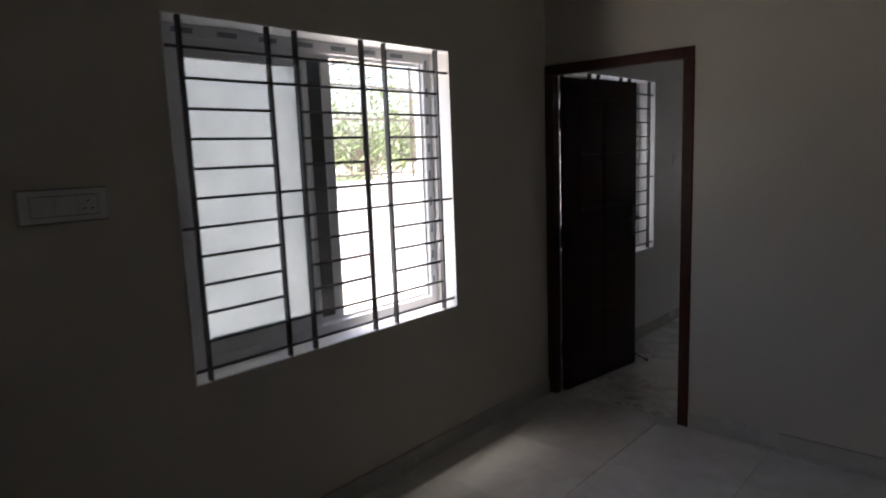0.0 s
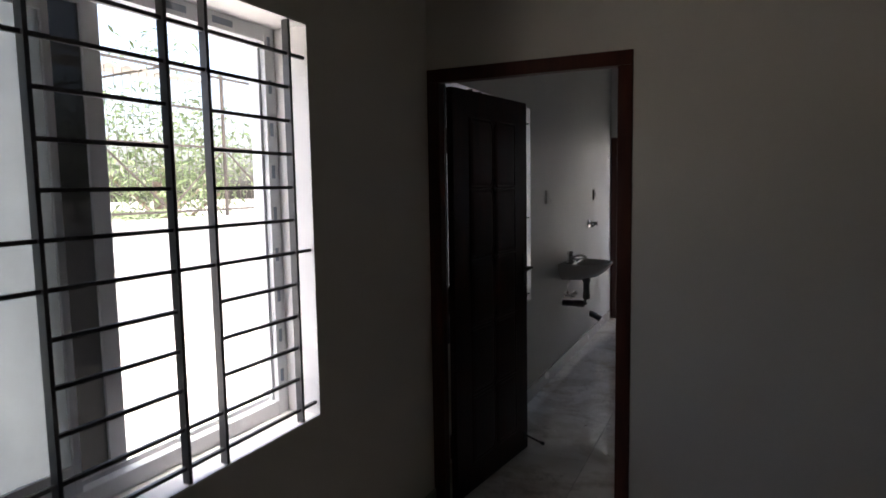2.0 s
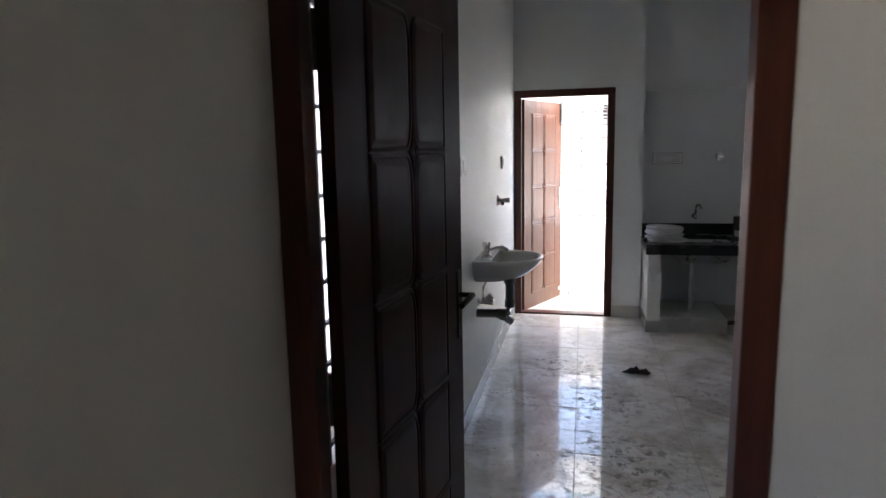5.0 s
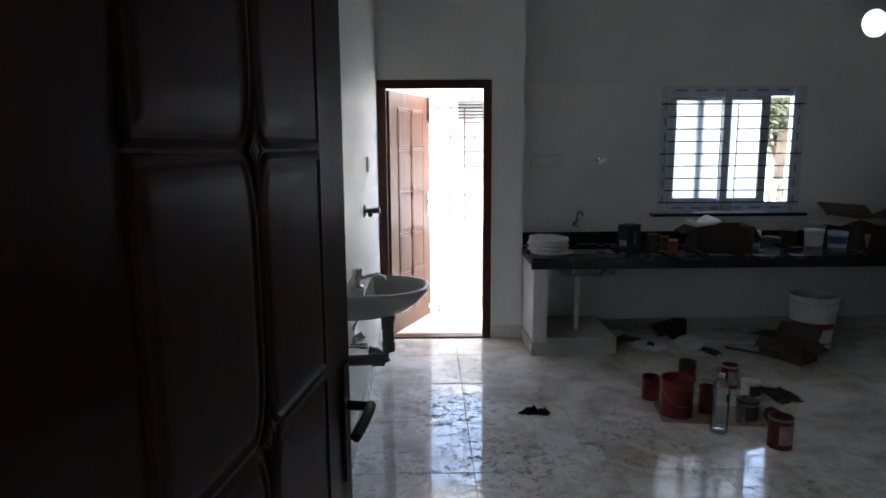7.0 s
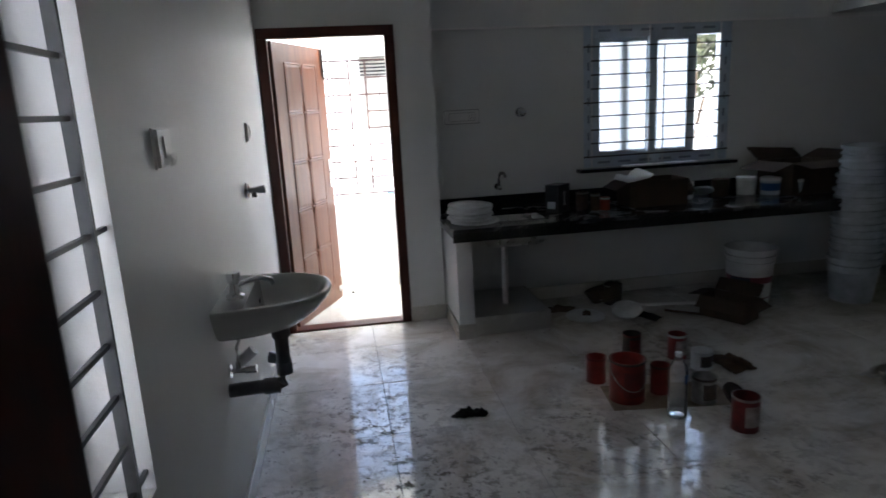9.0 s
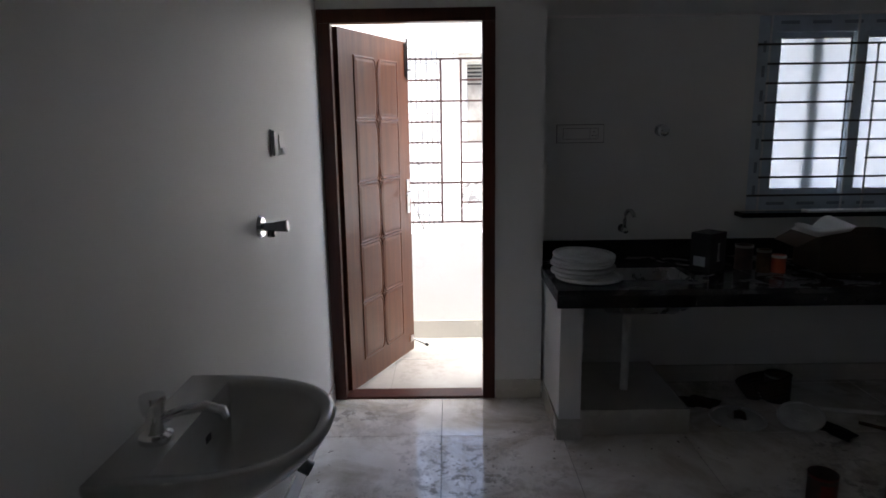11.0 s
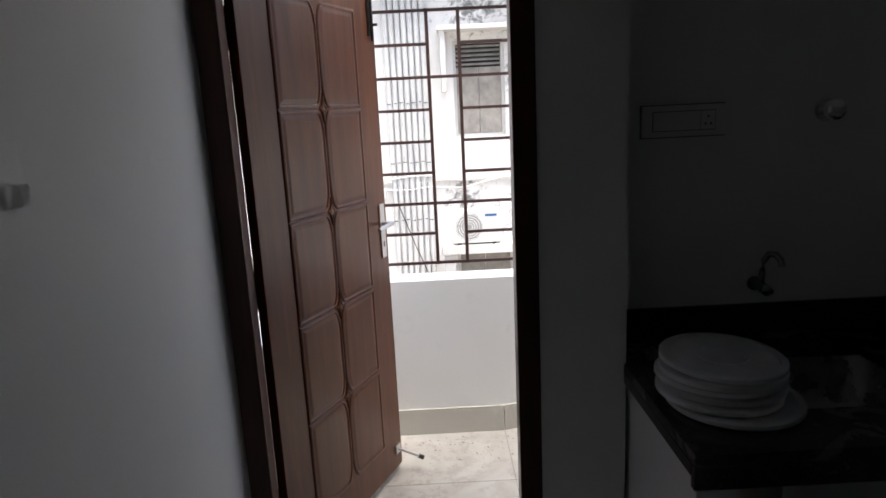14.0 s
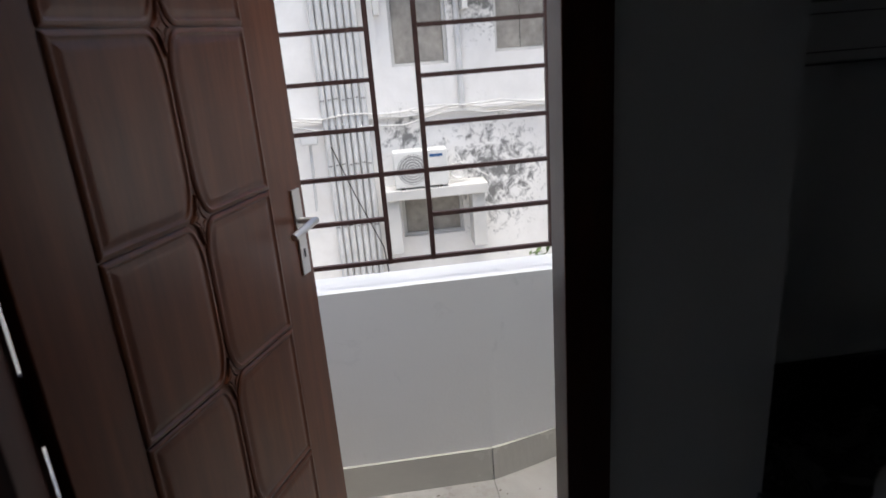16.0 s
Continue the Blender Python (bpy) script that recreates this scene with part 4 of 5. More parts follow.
# palm fronds in the tree seen through the terrace fence and the kitchen window
palm = thing("palm", pose(-9.0, 7.4, -4.5), "small palm with arching green fronds", "palm")
part("trunk", tube(bmesh.new(), [(0, 0, 0), (0.1, 0.05, 3.0), (0.0, 0, 5.6)], 0.1, 8), M_BARK, palm, smooth=50)
rng = random.Random(11)
for k in range(11):
    a = 2 * math.pi * k / 11 + rng.uniform(-0.2, 0.2)
    bm = bmesh.new()
    pts = [Vector((1.5 * u * math.cos(a), 1.5 * u * math.sin(a), 5.6 + 1.1 * u - 1.6 * u * u)) for u in (i / 14 for i in range(15))]
    tube(bm, pts, 0.012, 5)
    side = Vector((-math.sin(a), math.cos(a), 0))
    for i in range(2, 15):
        for s in (-1, 1):
            ln = 0.42 * (1 - abs(i / 14 - 0.45))
            v = [bm.verts.new(q) for q in (pts[i] - (pts[i] - pts[i - 1]) * 0.25, pts[i] + (pts[i] - pts[i - 1]) * 0.25, pts[i] + side * s * ln + Vector((math.cos(a) * 0.12, math.sin(a) * 0.12, -0.22 * ln)))]
            bm.faces.new(v)
    part("frond", bm, M_LEAF, palm)

# pergola fence on the terrace wall
fence = thing("terrace_fence", pose(-6.6, 0, 1.26), "rusty iron lattice fence with a sheet roof on the terrace wall", "fence")
for y in (3.2, 4.6, 6.0, 6.9, 7.8, 9.1):
    part("post", boxes((-0.016, 0.016, y - 0.016, y + 0.016, 0, 1.75)), M_RUST, fence)
for z in (0.08, 0.85, 1.3, 1.72):
    part("rail", boxes((-0.013, 0.013, 3.0, 9.3, z - 0.013, z + 0.013)), M_RUST, fence)
for y0, y1, z0, z1 in ((3.2, 4.6, 0.1, 1.3), (6.0, 4.6, 0.1, 1.3), (6.0, 6.9, 0.1, 0.85), (7.8, 6.9, 0.1, 0.85), (7.8, 9.1, 0.1, 1.3), (4.6, 6.0, 1.3, 1.72)):
    part("brace", rod(bmesh.new(), (0, y0, z0), (0, y1, z1), 0.013, 6), M_RUST, fence)
for k in range(60):
    y = 3.05 + k * 0.105
    part("wire", rod(bmesh.new(), (0.012, y, 0.05), (0.012, y, 1.7), 0.004, 4), M_RUST, fence)
bm = bmesh.new()
grid = [[bm.verts.new((0.1 - 1.7 * i, 2.9 + 0.05 * j, 1.62 + 0.28 * i + 0.022 * math.sin(j * 1.5))) for j in range(75)] for i in range(2)]
for j in range(74):
    bm.faces.new((grid[0][j], grid[0][j + 1], grid[1][j + 1], grid[1][j]))
bmesh.ops.solidify(bm, geom=bm.faces[:], thickness=0.006)
part("roof_sheet", bm, M_SHEET, fence, "corrugated roof sheet")
# railing seen through the kitchen window
rl = thing("white_railing", pose(3.9, 13.0, 0.05), "white painted balcony railing next door", "railing")
part("slab", boxes((-0.6, 2.2, -0.1, 0.6, -4.55, 0.0)), M_TERRACE, rl)
part("rail", boxes((-0.5, 2.1, -0.03, 0.03, 0.95, 1.02)), M_WHITE, rl)
for k in range(14):
    part("baluster", lathe(bmesh.new(), [(0.03, 0), (0.03, 0.1), (0.05, 0.3), (0.025, 0.6), (0.03, 0.95)], 8, -0.4 + k * 0.18, 0), M_WHITE, rl, smooth=50)

# ---- kitchen counter ----
SX0, SX1, SY0, SY1 = -0.60, -0.11, 7.86, 8.24
ct = thing("worktop", pose(0, 0, 0), "black granite worktop with a deep front edge", "worktop")
part("slab", wall_slab_h(-0.845, XR, 7.674, YW, 0.735, 0.762, (SX0, SX1, SY0, SY1)), M_GRANITE_DUSTY, ct)
part("front_edge", boxes((-0.845, XR, 7.672, 7.694, 0.676, 0.7345), bevel=0.003), M_GRANITE, ct)
part("side_edge", boxes((-0.845, -0.825, 7.6945, YF, 0.70, 0.7345), bevel=0.003), M_GRANITE, ct)
part("splashback", boxes((XC + 0.001, XR, YW - 0.016, YW, 0.7625, 0.862), bevel=0.002), M_GRANITE, ct)
pw = thing("counter_support", pose(0, 0, 0), "white plastered support wall under the worktop", "support wall")
part("wall", boxes((-0.822, -0.716, 7.715, YW - 0.001, 0, 0.7345)), M_KIT, pw)
part("skirting", boxes((-0.832, -0.822, 7.705, YF, 0, 0.105), (-0.832, -0.706, 7.705, 7.715, 0, 0.105), bevel=0.002), M_SKIRT, pw)
pl = thing("sink_plinth", pose(0, 0, 0), "low cement plinth with a tiled front under the sink", "plinth")
part("core", boxes((-0.714, -0.176, 7.764, YW - 0.013, 0, 0.128)), M_HOOD, pl)
part("front_tile", boxes((-0.714, -0.168, 7.754, 7.764, 0, 0.13), (-0.176, -0.168, 7.7645, YW - 0.013, 0, 0.13), bevel=0.0015), M_SKIRT, pl)
sk = thing("kitchen_sink", pose(0, 0, 0), "undermounted steel sink bowl", "sink")
bm = bmesh.new()
rings = []
for d, z in ((-0.02, 0.7335), (0.0, 0.733), (0.006, 0.70), (0.02, 0.60), (0.05, 0.572), (0.15, 0.568)):
    x0, x1, y0, y1, r = SX0 + d, SX1 - d, SY0 + d, SY1 - d, 0.06
    pts = []
    for cx, cy, st in ((x1 - r, y0 + r, -90), (x1 - r, y1 - r, 0), (x0 + r, y1 - r, 90), (x0 + r, y0 + r, 180)):
        pts += [(cx + r * math.cos(radians(st + 18 * k)), cy + r * math.sin(radians(st + 18 * k)), z) for k in range(6)]
    rings.append([bm.verts.new(p) for p in pts])
for ra, rb in zip(rings, rings[1:]):
    for k in range(24):
        bm.faces.new((ra[k], ra[(k + 1) % 24], rb[(k + 1) % 24], rb[k]))
bm.faces.new(rings[-1])
bmesh.ops.solidify(bm, geom=bm.faces[:], thickness=0.0015)
part("bowl", bm, M_STEEL, sk, smooth=50)
part("waste_pipe", tube(bmesh.new(), [(-0.42, 8.02, 0.57), (-0.42, 8.02, 0.35), (-0.425, 8.01, 0.129)], 0.02, 12), M_WHITE, sk, "white plastic waste pipe", 50)

# ---- taps and switches ----


# chrome darkened so its colour carries the reflection of dark surroundings
M_CHROME_DARK_REFL = plain("dark_reflection_chrome", (0.32, 0.32, 0.33), 0.2, 1.0, 0.1, 10)


def swan_tap():
    t = thing("sink_tap", pose(-0.36, YW, 0.93), "chrome wall tap with a swan-neck spout", "tap")
    bm = rod(bmesh.new(), (0, -0.001, 0), (0, -0.012, 0), 0.028, 16)
    rod(bm, (0, -0.012, 0), (0, -0.075, 0), 0.017, 14)
    rod(bm, (0, -0.075, 0), (0, -0.105, 0), 0.022, 14)
    part("body", bm, M_CHROME_DARK_REFL, t, smooth=40)
    bm = tube(bmesh.new(), [(0.004, -0.055, 0.01), (0.006, -0.055, 0.06), (0.010, -0.058, 0.10), (0.020, -0.072, 0.126), (0.036, -0.09, 0.128), (0.050, -0.105, 0.11), (0.054, -0.11, 0.085)], 0.0125, 12)
    part("spout", bm, M_CHROME_DARK_REFL, t, smooth=40)
    part("knob", lathe(bmesh.new(), [(0, 0), (0.02, 0.0), (0.022, 0.012), (0.014, 0.03), (0, 0.032)], 14), M_CHROME, t, smooth=40, m=pose(0, -0.104, 0, 90))
    return t


swan_tap().scale = (0.8, 0.8, 0.85)
v = thing("stop_valve", pose(-0.165, YW, 1.473), "round chrome stop valve on the kitchen wall", "valve")
part("flange", rod(bmesh.new(), (0, 0, 0), (0, -0.008, 0), 0.036, 20), M_CHROME, v, smooth=40)
part("knob", lathe(bmesh.new(), [(0, 0), (0.016, 0), (0.018, 0.03), (0.03, 0.034), (0.03, 0.055), (0.022, 0.062), (0, 0.063)], 18), M_CHROME, v, smooth=40, m=pose(0, -0.007, 0, 90))

b = thing("bib_tap", pose(XK, 7.02, 1.182), "chrome bib tap with an oval wall flange", "tap")
bm = bmesh.new()
bmesh.ops.create_cone(bm, cap_ends=True, segments=24, radius1=0.042, radius2=0.034, depth=0.012, matrix=Matrix.Translation((0.006, 0, 0)) @ Matrix.Rotation(radians(90), 4, "Y"))
part("flange", bm, M_CHROME, b, smooth=40)
bm = rod(bmesh.new(), (0.01, 0, 0), (0.055, 0, 0), 0.015, 14)
rod(bm, (0.038, 0, 0.0), (0.038, 0, -0.035), 0.013, 12)
part("body", bm, M_CHROME_DARK_REFL, b, smooth=40)
bm = rod(bmesh.new(), (0.046, 0, 0), (0.094, 0, 0.003), 0.016, 20, 0.0215)
kn = part("knob", bm, M_CHROME_DARK_REFL, b, smooth=40)
part("cap", rod(bmesh.new(), (0.0935, 0, 0.003), (0.0985, 0, 0.0033), 0.0205, 20, 0.016), M_SATIN, kn, "bright end cap", smooth=40)


M_LABEL_FILM = plain("cloudy_film", (0.70, 0.70, 0.69), 0.35, 0, 0.2, 25)
# grey that paints the shadow lines round plate and rockers
M_PLATE_SHADOW = plain("plate_shadow_grey", (0.22, 0.22, 0.21), 0.6)


def switch_plate(name, m, w, h, label, mods, film=False):
    """A modular switch plate on a wall: built in the xz plane, looking to -y."""
    s = thing(name, m, label, "switch")
    part("back_box", boxes((-w / 2 - 0.004, w / 2 + 0.004, -0.006, 0, -h / 2 - 0.004, h / 2 + 0.004), bevel=0.001), M_WHITE if film else M_PLATE_SHADOW, s, "" if film else "back box coloured as the plate's shadow line")
    gap = M_LABEL_FILM if film else M_PLATE_SHADOW
    part("plate", boxes((-w / 2, w / 2, -0.016, -0.0062, -h / 2, h / 2), bevel=0.003), M_WHITE, s)
    for x0, x1, z0, z1, kind in mods:
        part("rocker_gap", boxes((x0 - 0.0025, x1 + 0.0025, -0.0172, -0.0161, z0 - 0.0025, z1 + 0.0025)), gap, s)
        r = part("rocker", boxes((x0, x1, -0.0205, -0.0173, z0, z1), bevel=0.001), M_WHITE, s)
        if kind:
            part("socket_hole", boxes(*[(x0 + (x1 - x0) * u - 0.003, x0 + (x1 - x0) * u + 0.003, -0.0213, -0.0206, z0 + (z1 - z0) * q - 0.003, z0 + (z1 - z0) * q + 0.003) for u, q in ((0.3, 0.3), (0.7, 0.3), (0.5, 0.7))]), M_BLACK, r)
    if film:
        bm = bmesh.new()
        n = 10
        g = [[bm.verts.new((w * (0.5 * i / n * 1.04 - 0.06), -0.024 - 0.004 * noise.noise(Vector((i * 0.9, j * 0.9, w * 40))), h * (-0.52 + 0.34 * j / 4 + 0.05 * noise.noise(Vector((i * 0.7, j, 3)))))) for j in range(5)] for i in range(n + 1)]
        for i in range(n):
            for j in range(4):
                bm.faces.new((g[i][j], g[i + 1][j], g[i + 1][j + 1], g[i][j + 1]))
        bmesh.ops.solidify(bm, geom=bm.faces[:], thickness=0.0006)
        part("film", bm, M_LABEL_FILM, s, "loose strip of cloudy protective film", 60)
    return s


switch_plate("switch_board", pose(-0.61, YW, 1.461), 0.255, 0.094, "white switch board with a socket on the kitchen wall", [(-0.095, 0.05, -0.028, 0.028, 0), (0.052, 0.095, -0.028, 0.028, 1)])
switch_plate("switch_board", pose(XB, 0.605, 1.475, 0, 0, 90), 0.25, 0.10, "white switch board on the bedroom wall", [(-0.095, -0.03, -0.03, 0.03, 0), (-0.028, 0.035, -0.03, 0.03, 0), (0.037, 0.095, -0.03, 0.03, 1)])
switch_plate("light_switch", pose(XK, 7.30, 1.464, 0, 0, 90), 0.145, 0.094, "small white switch plate half wrapped in film", [(-0.024, 0.024, -0.026, 0.03, 0)], True)
switch_plate("light_switch", pose(XK, 5.54, 1.475, 0, 0, 90), 0.135, 0.10, "small white switch plate with peeling film", [(-0.024, 0.024, -0.026, 0.03, 0)], True)


# ---- washbasin ----
def washbasin():
    w = thing("washbasin", pose(XK, 6.10, 0.905), "white ceramic wall-hung washbasin with a chrome tap", "washbasin")

    def outline(sx, sy, x0):
        """A rounded D against the wall."""
        pts = []
        for k in range(41):
            t = math.pi * k / 40
            c, s = math.cos(t), math.sin(t)
            pts.append((x0 + sx * abs(s) ** 0.72, -sy * math.copysign(abs(c) ** 0.8, c)))
        return pts
    bm = bmesh.new()
    rings = []
    for sx, sy, x0, z in ((0.10, 0.07, 0.02, -0.150), (0.20, 0.13, 0.001, -0.140), (0.29, 0.19, 0.001, -0.112), (0.352, 0.228, 0.001, -0.066), (0.392, 0.250, 0.001, -0.022), (0.402, 0.256, 0.001, -0.004), (0.398, 0.253, 0.001, 0.004), (0.378, 0.238, 0.012, 0.006)):
        rings.append([bm.verts.new((x, y, z)) for x, y in outline(sx, sy, x0)])
    for sx, sy, x0, z in ((0.270, 0.215, 0.105, 0.003), (0.255, 0.205, 0.112, -0.012), (0.21, 0.17, 0.122, -0.075), (0.13, 0.10, 0.145, -0.112), (0.04, 0.03, 0.185, -0.12)):
        rings.append([bm.verts.new((x, y, z)) for x, y in outline(sx, sy, x0)])
    for ra, rb in zip(rings, rings[1:]):
        for k in range(40):
            bm.faces.new((ra[k], ra[k + 1], rb[k + 1], rb[k]))
        bm.faces.new((ra[-1], ra[0], rb[0], rb[-1]))
    bm.faces.new(rings[0])
    bm.faces.new(rings[-1])
    part("bowl", bm, M_CERAMIC, w, smooth=55)
    part("drain", rod(bmesh.new(), (0.205, 0, -0.119), (0.205, 0, -0.116), 0.024, 18), M_CHROME, w)
    part("overflow_hole", boxes((0.1315, 0.134, -0.012, 0.012, -0.045, -0.030)), M_BLACK, w)
    tx, ty = 0.062, -0.085
    tap = part("tap", lathe(bmesh.new(), [(0, 0.005), (0.034, 0.005), (0.033, 0.016), (0.02, 0.022), (0.017, 0.06), (0.021, 0.062), (0.026, 0.088), (0.024, 0.1), (0, 0.102)], 20, tx, ty), M_CHROME, w, "chrome pillar tap", 40)
    part("spout", tube(bmesh.new(), [(tx, ty, 0.045), (tx + 0.05, ty + 0.012, 0.062), (tx + 0.095, ty + 0.024, 0.066), (tx + 0.125, ty + 0.032, 0.052), (tx + 0.13, ty + 0.034, 0.036)], 0.011, 12), M_CHROME, tap, smooth=40)
    bx, by = 0.205, -0.09
    bm = tube(bmesh.new(), [(bx, by, -0.13), (bx, by, -0.22), (bx, by, -0.295), (bx - 0.012, by, -0.332), (bx - 0.045, by, -0.345), (0.1, by, -0.345), (0.0, by, -0.347)], 0.026, 14)
    rod(bm, (bx, by, -0.255), (bx, by, -0.30), 0.0305, 16)
    rod(bm, (bx - 0.02, by, -0.345), (bx - 0.08, by, -0.345), 0.0305, 16)
    part("waste_trap", bm, M_PVC, w, "dark grey plastic waste pipe", 40)
    part("waste_nut", rod(bmesh.new(), (bx, by, -0.115), (bx, by, -0.155), 0.034, 16), M_PVC, w, smooth=40)
    vx, vy, vz = 0.0, -0.055, -0.285
    bm = rod(bmesh.new(), (0.001, vy, vz), (0.008, vy, vz), 0.026, 16)
    rod(bm, (0.006, vy, vz), (0.06, vy, vz), 0.011, 12)
    rod(bm, (0.06, vy, vz), (0.10, vy, vz), 0.016, 12)
    rod(bm, (0.035, vy, vz), (0.035, vy, vz + 0.035), 0.009, 12)
    val = part("angle_valve", bm, M_CHROME, w, "chrome angle valve", 40)
    part("hose", tube(bmesh.new(), [(0.035, vy, vz + 0.03), (0.036, vy, vz + 0.09), (0.06, vy - 0.01, vz + 0.14), (0.09, vy - 0.02, vz + 0.165), (0.10, vy - 0.02, vz + 0.18)], 0.0065, 8), M_STEEL, val, "braided steel hose", 40)
    return w


washbasin()
so = solid("pipe_stub", tube(bmesh.new(), [(0, 0, 0), (0.05, 0, -0.015), (0.11, 0, -0.05)], 0.03, 14), M_PVC, pose(XK, 7.10, 0.26), "dark grey waste pipe stub out of the wall", "pipe", smooth=40)
solid("pipe_stub", tube(bmesh.new(), [(0, 0, 0), (0.06, 0.0, 0.05)], 0.022, 12), M_PIPE, pose(XK, 6.28, 0.56), "pale grey pipe stub out of the wall", "pipe", smooth=40)

# ---- paint cans and clutter ----
M_RED = plain("red_can", (0.18, 0.012, 0.006), 0.34, 0, 0.4, 14)
M_RED_DARK = plain("dark_red_can", (0.125, 0.010, 0.007), 0.4, 0, 0.5, 18)
M_TIN = plain("dull_tin", (0.30, 0.29, 0.27), 0.4, 0.8, 0.3, 20)
M_DRIPS = plain("dried_paint", (0.05, 0.03, 0.025), 0.6, 0, 0.5, 25)
M_CARD_PALE = plain("dusty_cardboard", (0.30, 0.25, 0.18), 0.9, 0, 0.35, 9, 0.2)
# plain dark brown, shared by the boxes, hose coil and one tub
M_CARD_DARK = plain("dark_cardboard", (0.075, 0.052, 0.034), 0.9, 0, 0.3, 6, 0.2)
M_PAPER = plain("paper", (0.68, 0.68, 0.66), 0.8, 0, 0.08, 6)
M_LABEL = plain("faded_label", (0.30, 0.24, 0.21), 0.7, 0, 0.4, 22)
M_TUB = plain("pale_tub", (0.50, 0.55, 0.58), 0.4, 0, 0.12, 8)
M_PAIL_GREY = plain("dusty_grey_pail", (0.40, 0.44, 0.46), 0.5, 0, 0.25, 9)
M_PAIL = plain("dusty_white_pail", (0.60, 0.61, 0.60), 0.45, 0, 0.18, 7)
M_NAVY = plain("navy_label", (0.012, 0.016, 0.04), 0.45, 0, 0.2, 6)
M_MAROON = plain("maroon_label", (0.16, 0.02, 0.035), 0.45, 0, 0.2, 6)
M_BAG = plain("crumpled_plastic", (0.35, 0.34, 0.32), 0.35, 0, 0.2, 12)
M_ORANGE = plain("orange_can", (0.35, 0.06, 0.02), 0.45, 0, 0.2, 10)
M_RAG = plain("black_rag", (0.018, 0.017, 0.017), 0.9, 0, 0.4, 20, 0.5)
M_BROWN_RAG = plain("brown_rag", (0.09, 0.055, 0.03), 0.95, 0, 0.4, 15, 0.5)


def paint_can(x, y, z, r, h, body, label, rim=M_TIN, lab=None, closed=False, tilt=0):
    c = thing("paint_can", pose(x, y, z, 0, 0, tilt), label, "paint can", "paint cans")
    prof = [(0, 0.003), (r * 0.96, 0.003), (r, 0.0), (r, 0.006), (r * 0.975, 0.009), (r * 0.975, h - 0.008), (r, h - 0.006), (r, h), (r * 0.93, h + 0.001)]
    prof += [(r * 0.90, h - 0.004), (0, h - 0.005)] if closed else [(r * 0.90, h - 0.02), (r * 0.90, h * 0.55), (0, h * 0.55)]
    part("body", lathe(bmesh.new(), prof, 28), body, c, smooth=35)
    part("rim", lathe(bmesh.new(), [(r * 0.985, h - 0.012), (r * 1.012, h - 0.008), (r * 1.012, h + 0.001), (r * 0.985, h + 0.0015)], 28), rim, c, smooth=35)
    if lab:
        bm = bmesh.new()
        n = 12
        cols = [[bm.verts.new((r * 0.985 * math.cos(radians(a)), r * 0.985 * math.sin(radians(a)), z)) for z in (h * 0.18, h * 0.8)] for a in (-125 + 90 * k / n for k in range(n + 1))]
        for p, q in zip(cols, cols[1:]):
            bm.faces.new((p[0], q[0], q[1], p[1]))
        part("label", bm, lab, c, "faded paper label", 60)
    if r > 0.08:
        part("bail_handle", tube(bmesh.new(), [(r * 1.01 * math.cos(t), r * 1.01 * math.sin(t) , h * 0.78 - 0.1 * math.sin(t - math.pi)) for t in (math.pi + math.pi * k / 12 for k in range(13))], 0.0022, 6), M_TIN, c)
    return c


def lid(x, y, z, r, tilt, mat, label, name="bucket_lid", group="lids"):
    d = thing(name, pose(x, y, z, *tilt), label, "lid", group)
    part("disc", lathe(bmesh.new(), [(0, 0.012), (r * 0.35, 0.012), (r * 0.36, 0.015), (r * 0.42, 0.015), (r * 0.43, 0.012), (r * 0.86, 0.010), (r * 0.875, 0.008), (0, 0.006)], 32), mat, d, smooth=35)
    part("rim", lathe(bmesh.new(), [(r * 0.872, 0.0075), (r * 0.88, 0.016), (r * 0.97, 0.016), (r, 0.013), (r, 0.002), (r * 0.97, 0.0), (r * 0.95, 0.006), (r * 0.872, 0.0075)], 32), mat, d, smooth=35)
    return d


solid("cardboard_sheet", boxes((-0.31, 0.31, -0.15, 0.13, 0.0, 0.006), bevel=0.002), M_CARD_PALE, pose(0.06, 6.60, 0.0, 0, 0, -9), "stained flat cardboard sheet on the floor", "cardboard")
zc = 0.0065
paint_can(-0.214, 6.862, 0, 0.055, 0.145, M_RED, "small dented red paint can, open", M_RED_DARK)
paint_can(-0.149, 6.61, zc, 0.093, 0.22, M_RED, "large red paint can with paint runs", M_DRIPS, M_RED_DARK)
paint_can(0.045, 6.63, zc, 0.05, 0.155, M_RED_DARK, "narrow dark red paint can", M_DRIPS)
paint_can(0.207, 6.478, zc, 0.061, 0.135, M_TIN, "dull tin paint can with dark runs", M_DRIPS, M_DRIPS)
paint_can(0.238, 6.187, 0, 0.062, 0.165, M_RED_DARK, "dark red paint can with a pale label", M_TIN, M_LABEL)
paint_can(0.135, 7.15, 0, 0.056, 0.14, M_DRIPS, "dark paint can smeared with red", M_RED_DARK, M_RED_DARK)
paint_can(0.372, 7.04, 0, 0.056, 0.15, M_RED, "red paint can with a pale rim", M_PAIL, M_LABEL)
paint_can(0.43, 6.87, 0, 0.06, 0.105, M_PAIL, "low white paint tub with a dark band", M_PAIL, M_DRIPS, True)
lid(0.33, 6.40, 0.05, 0.075, (38, 10, 20), M_DRIPS, "dark paint-stained can lid leaning on a can", "can_lid")


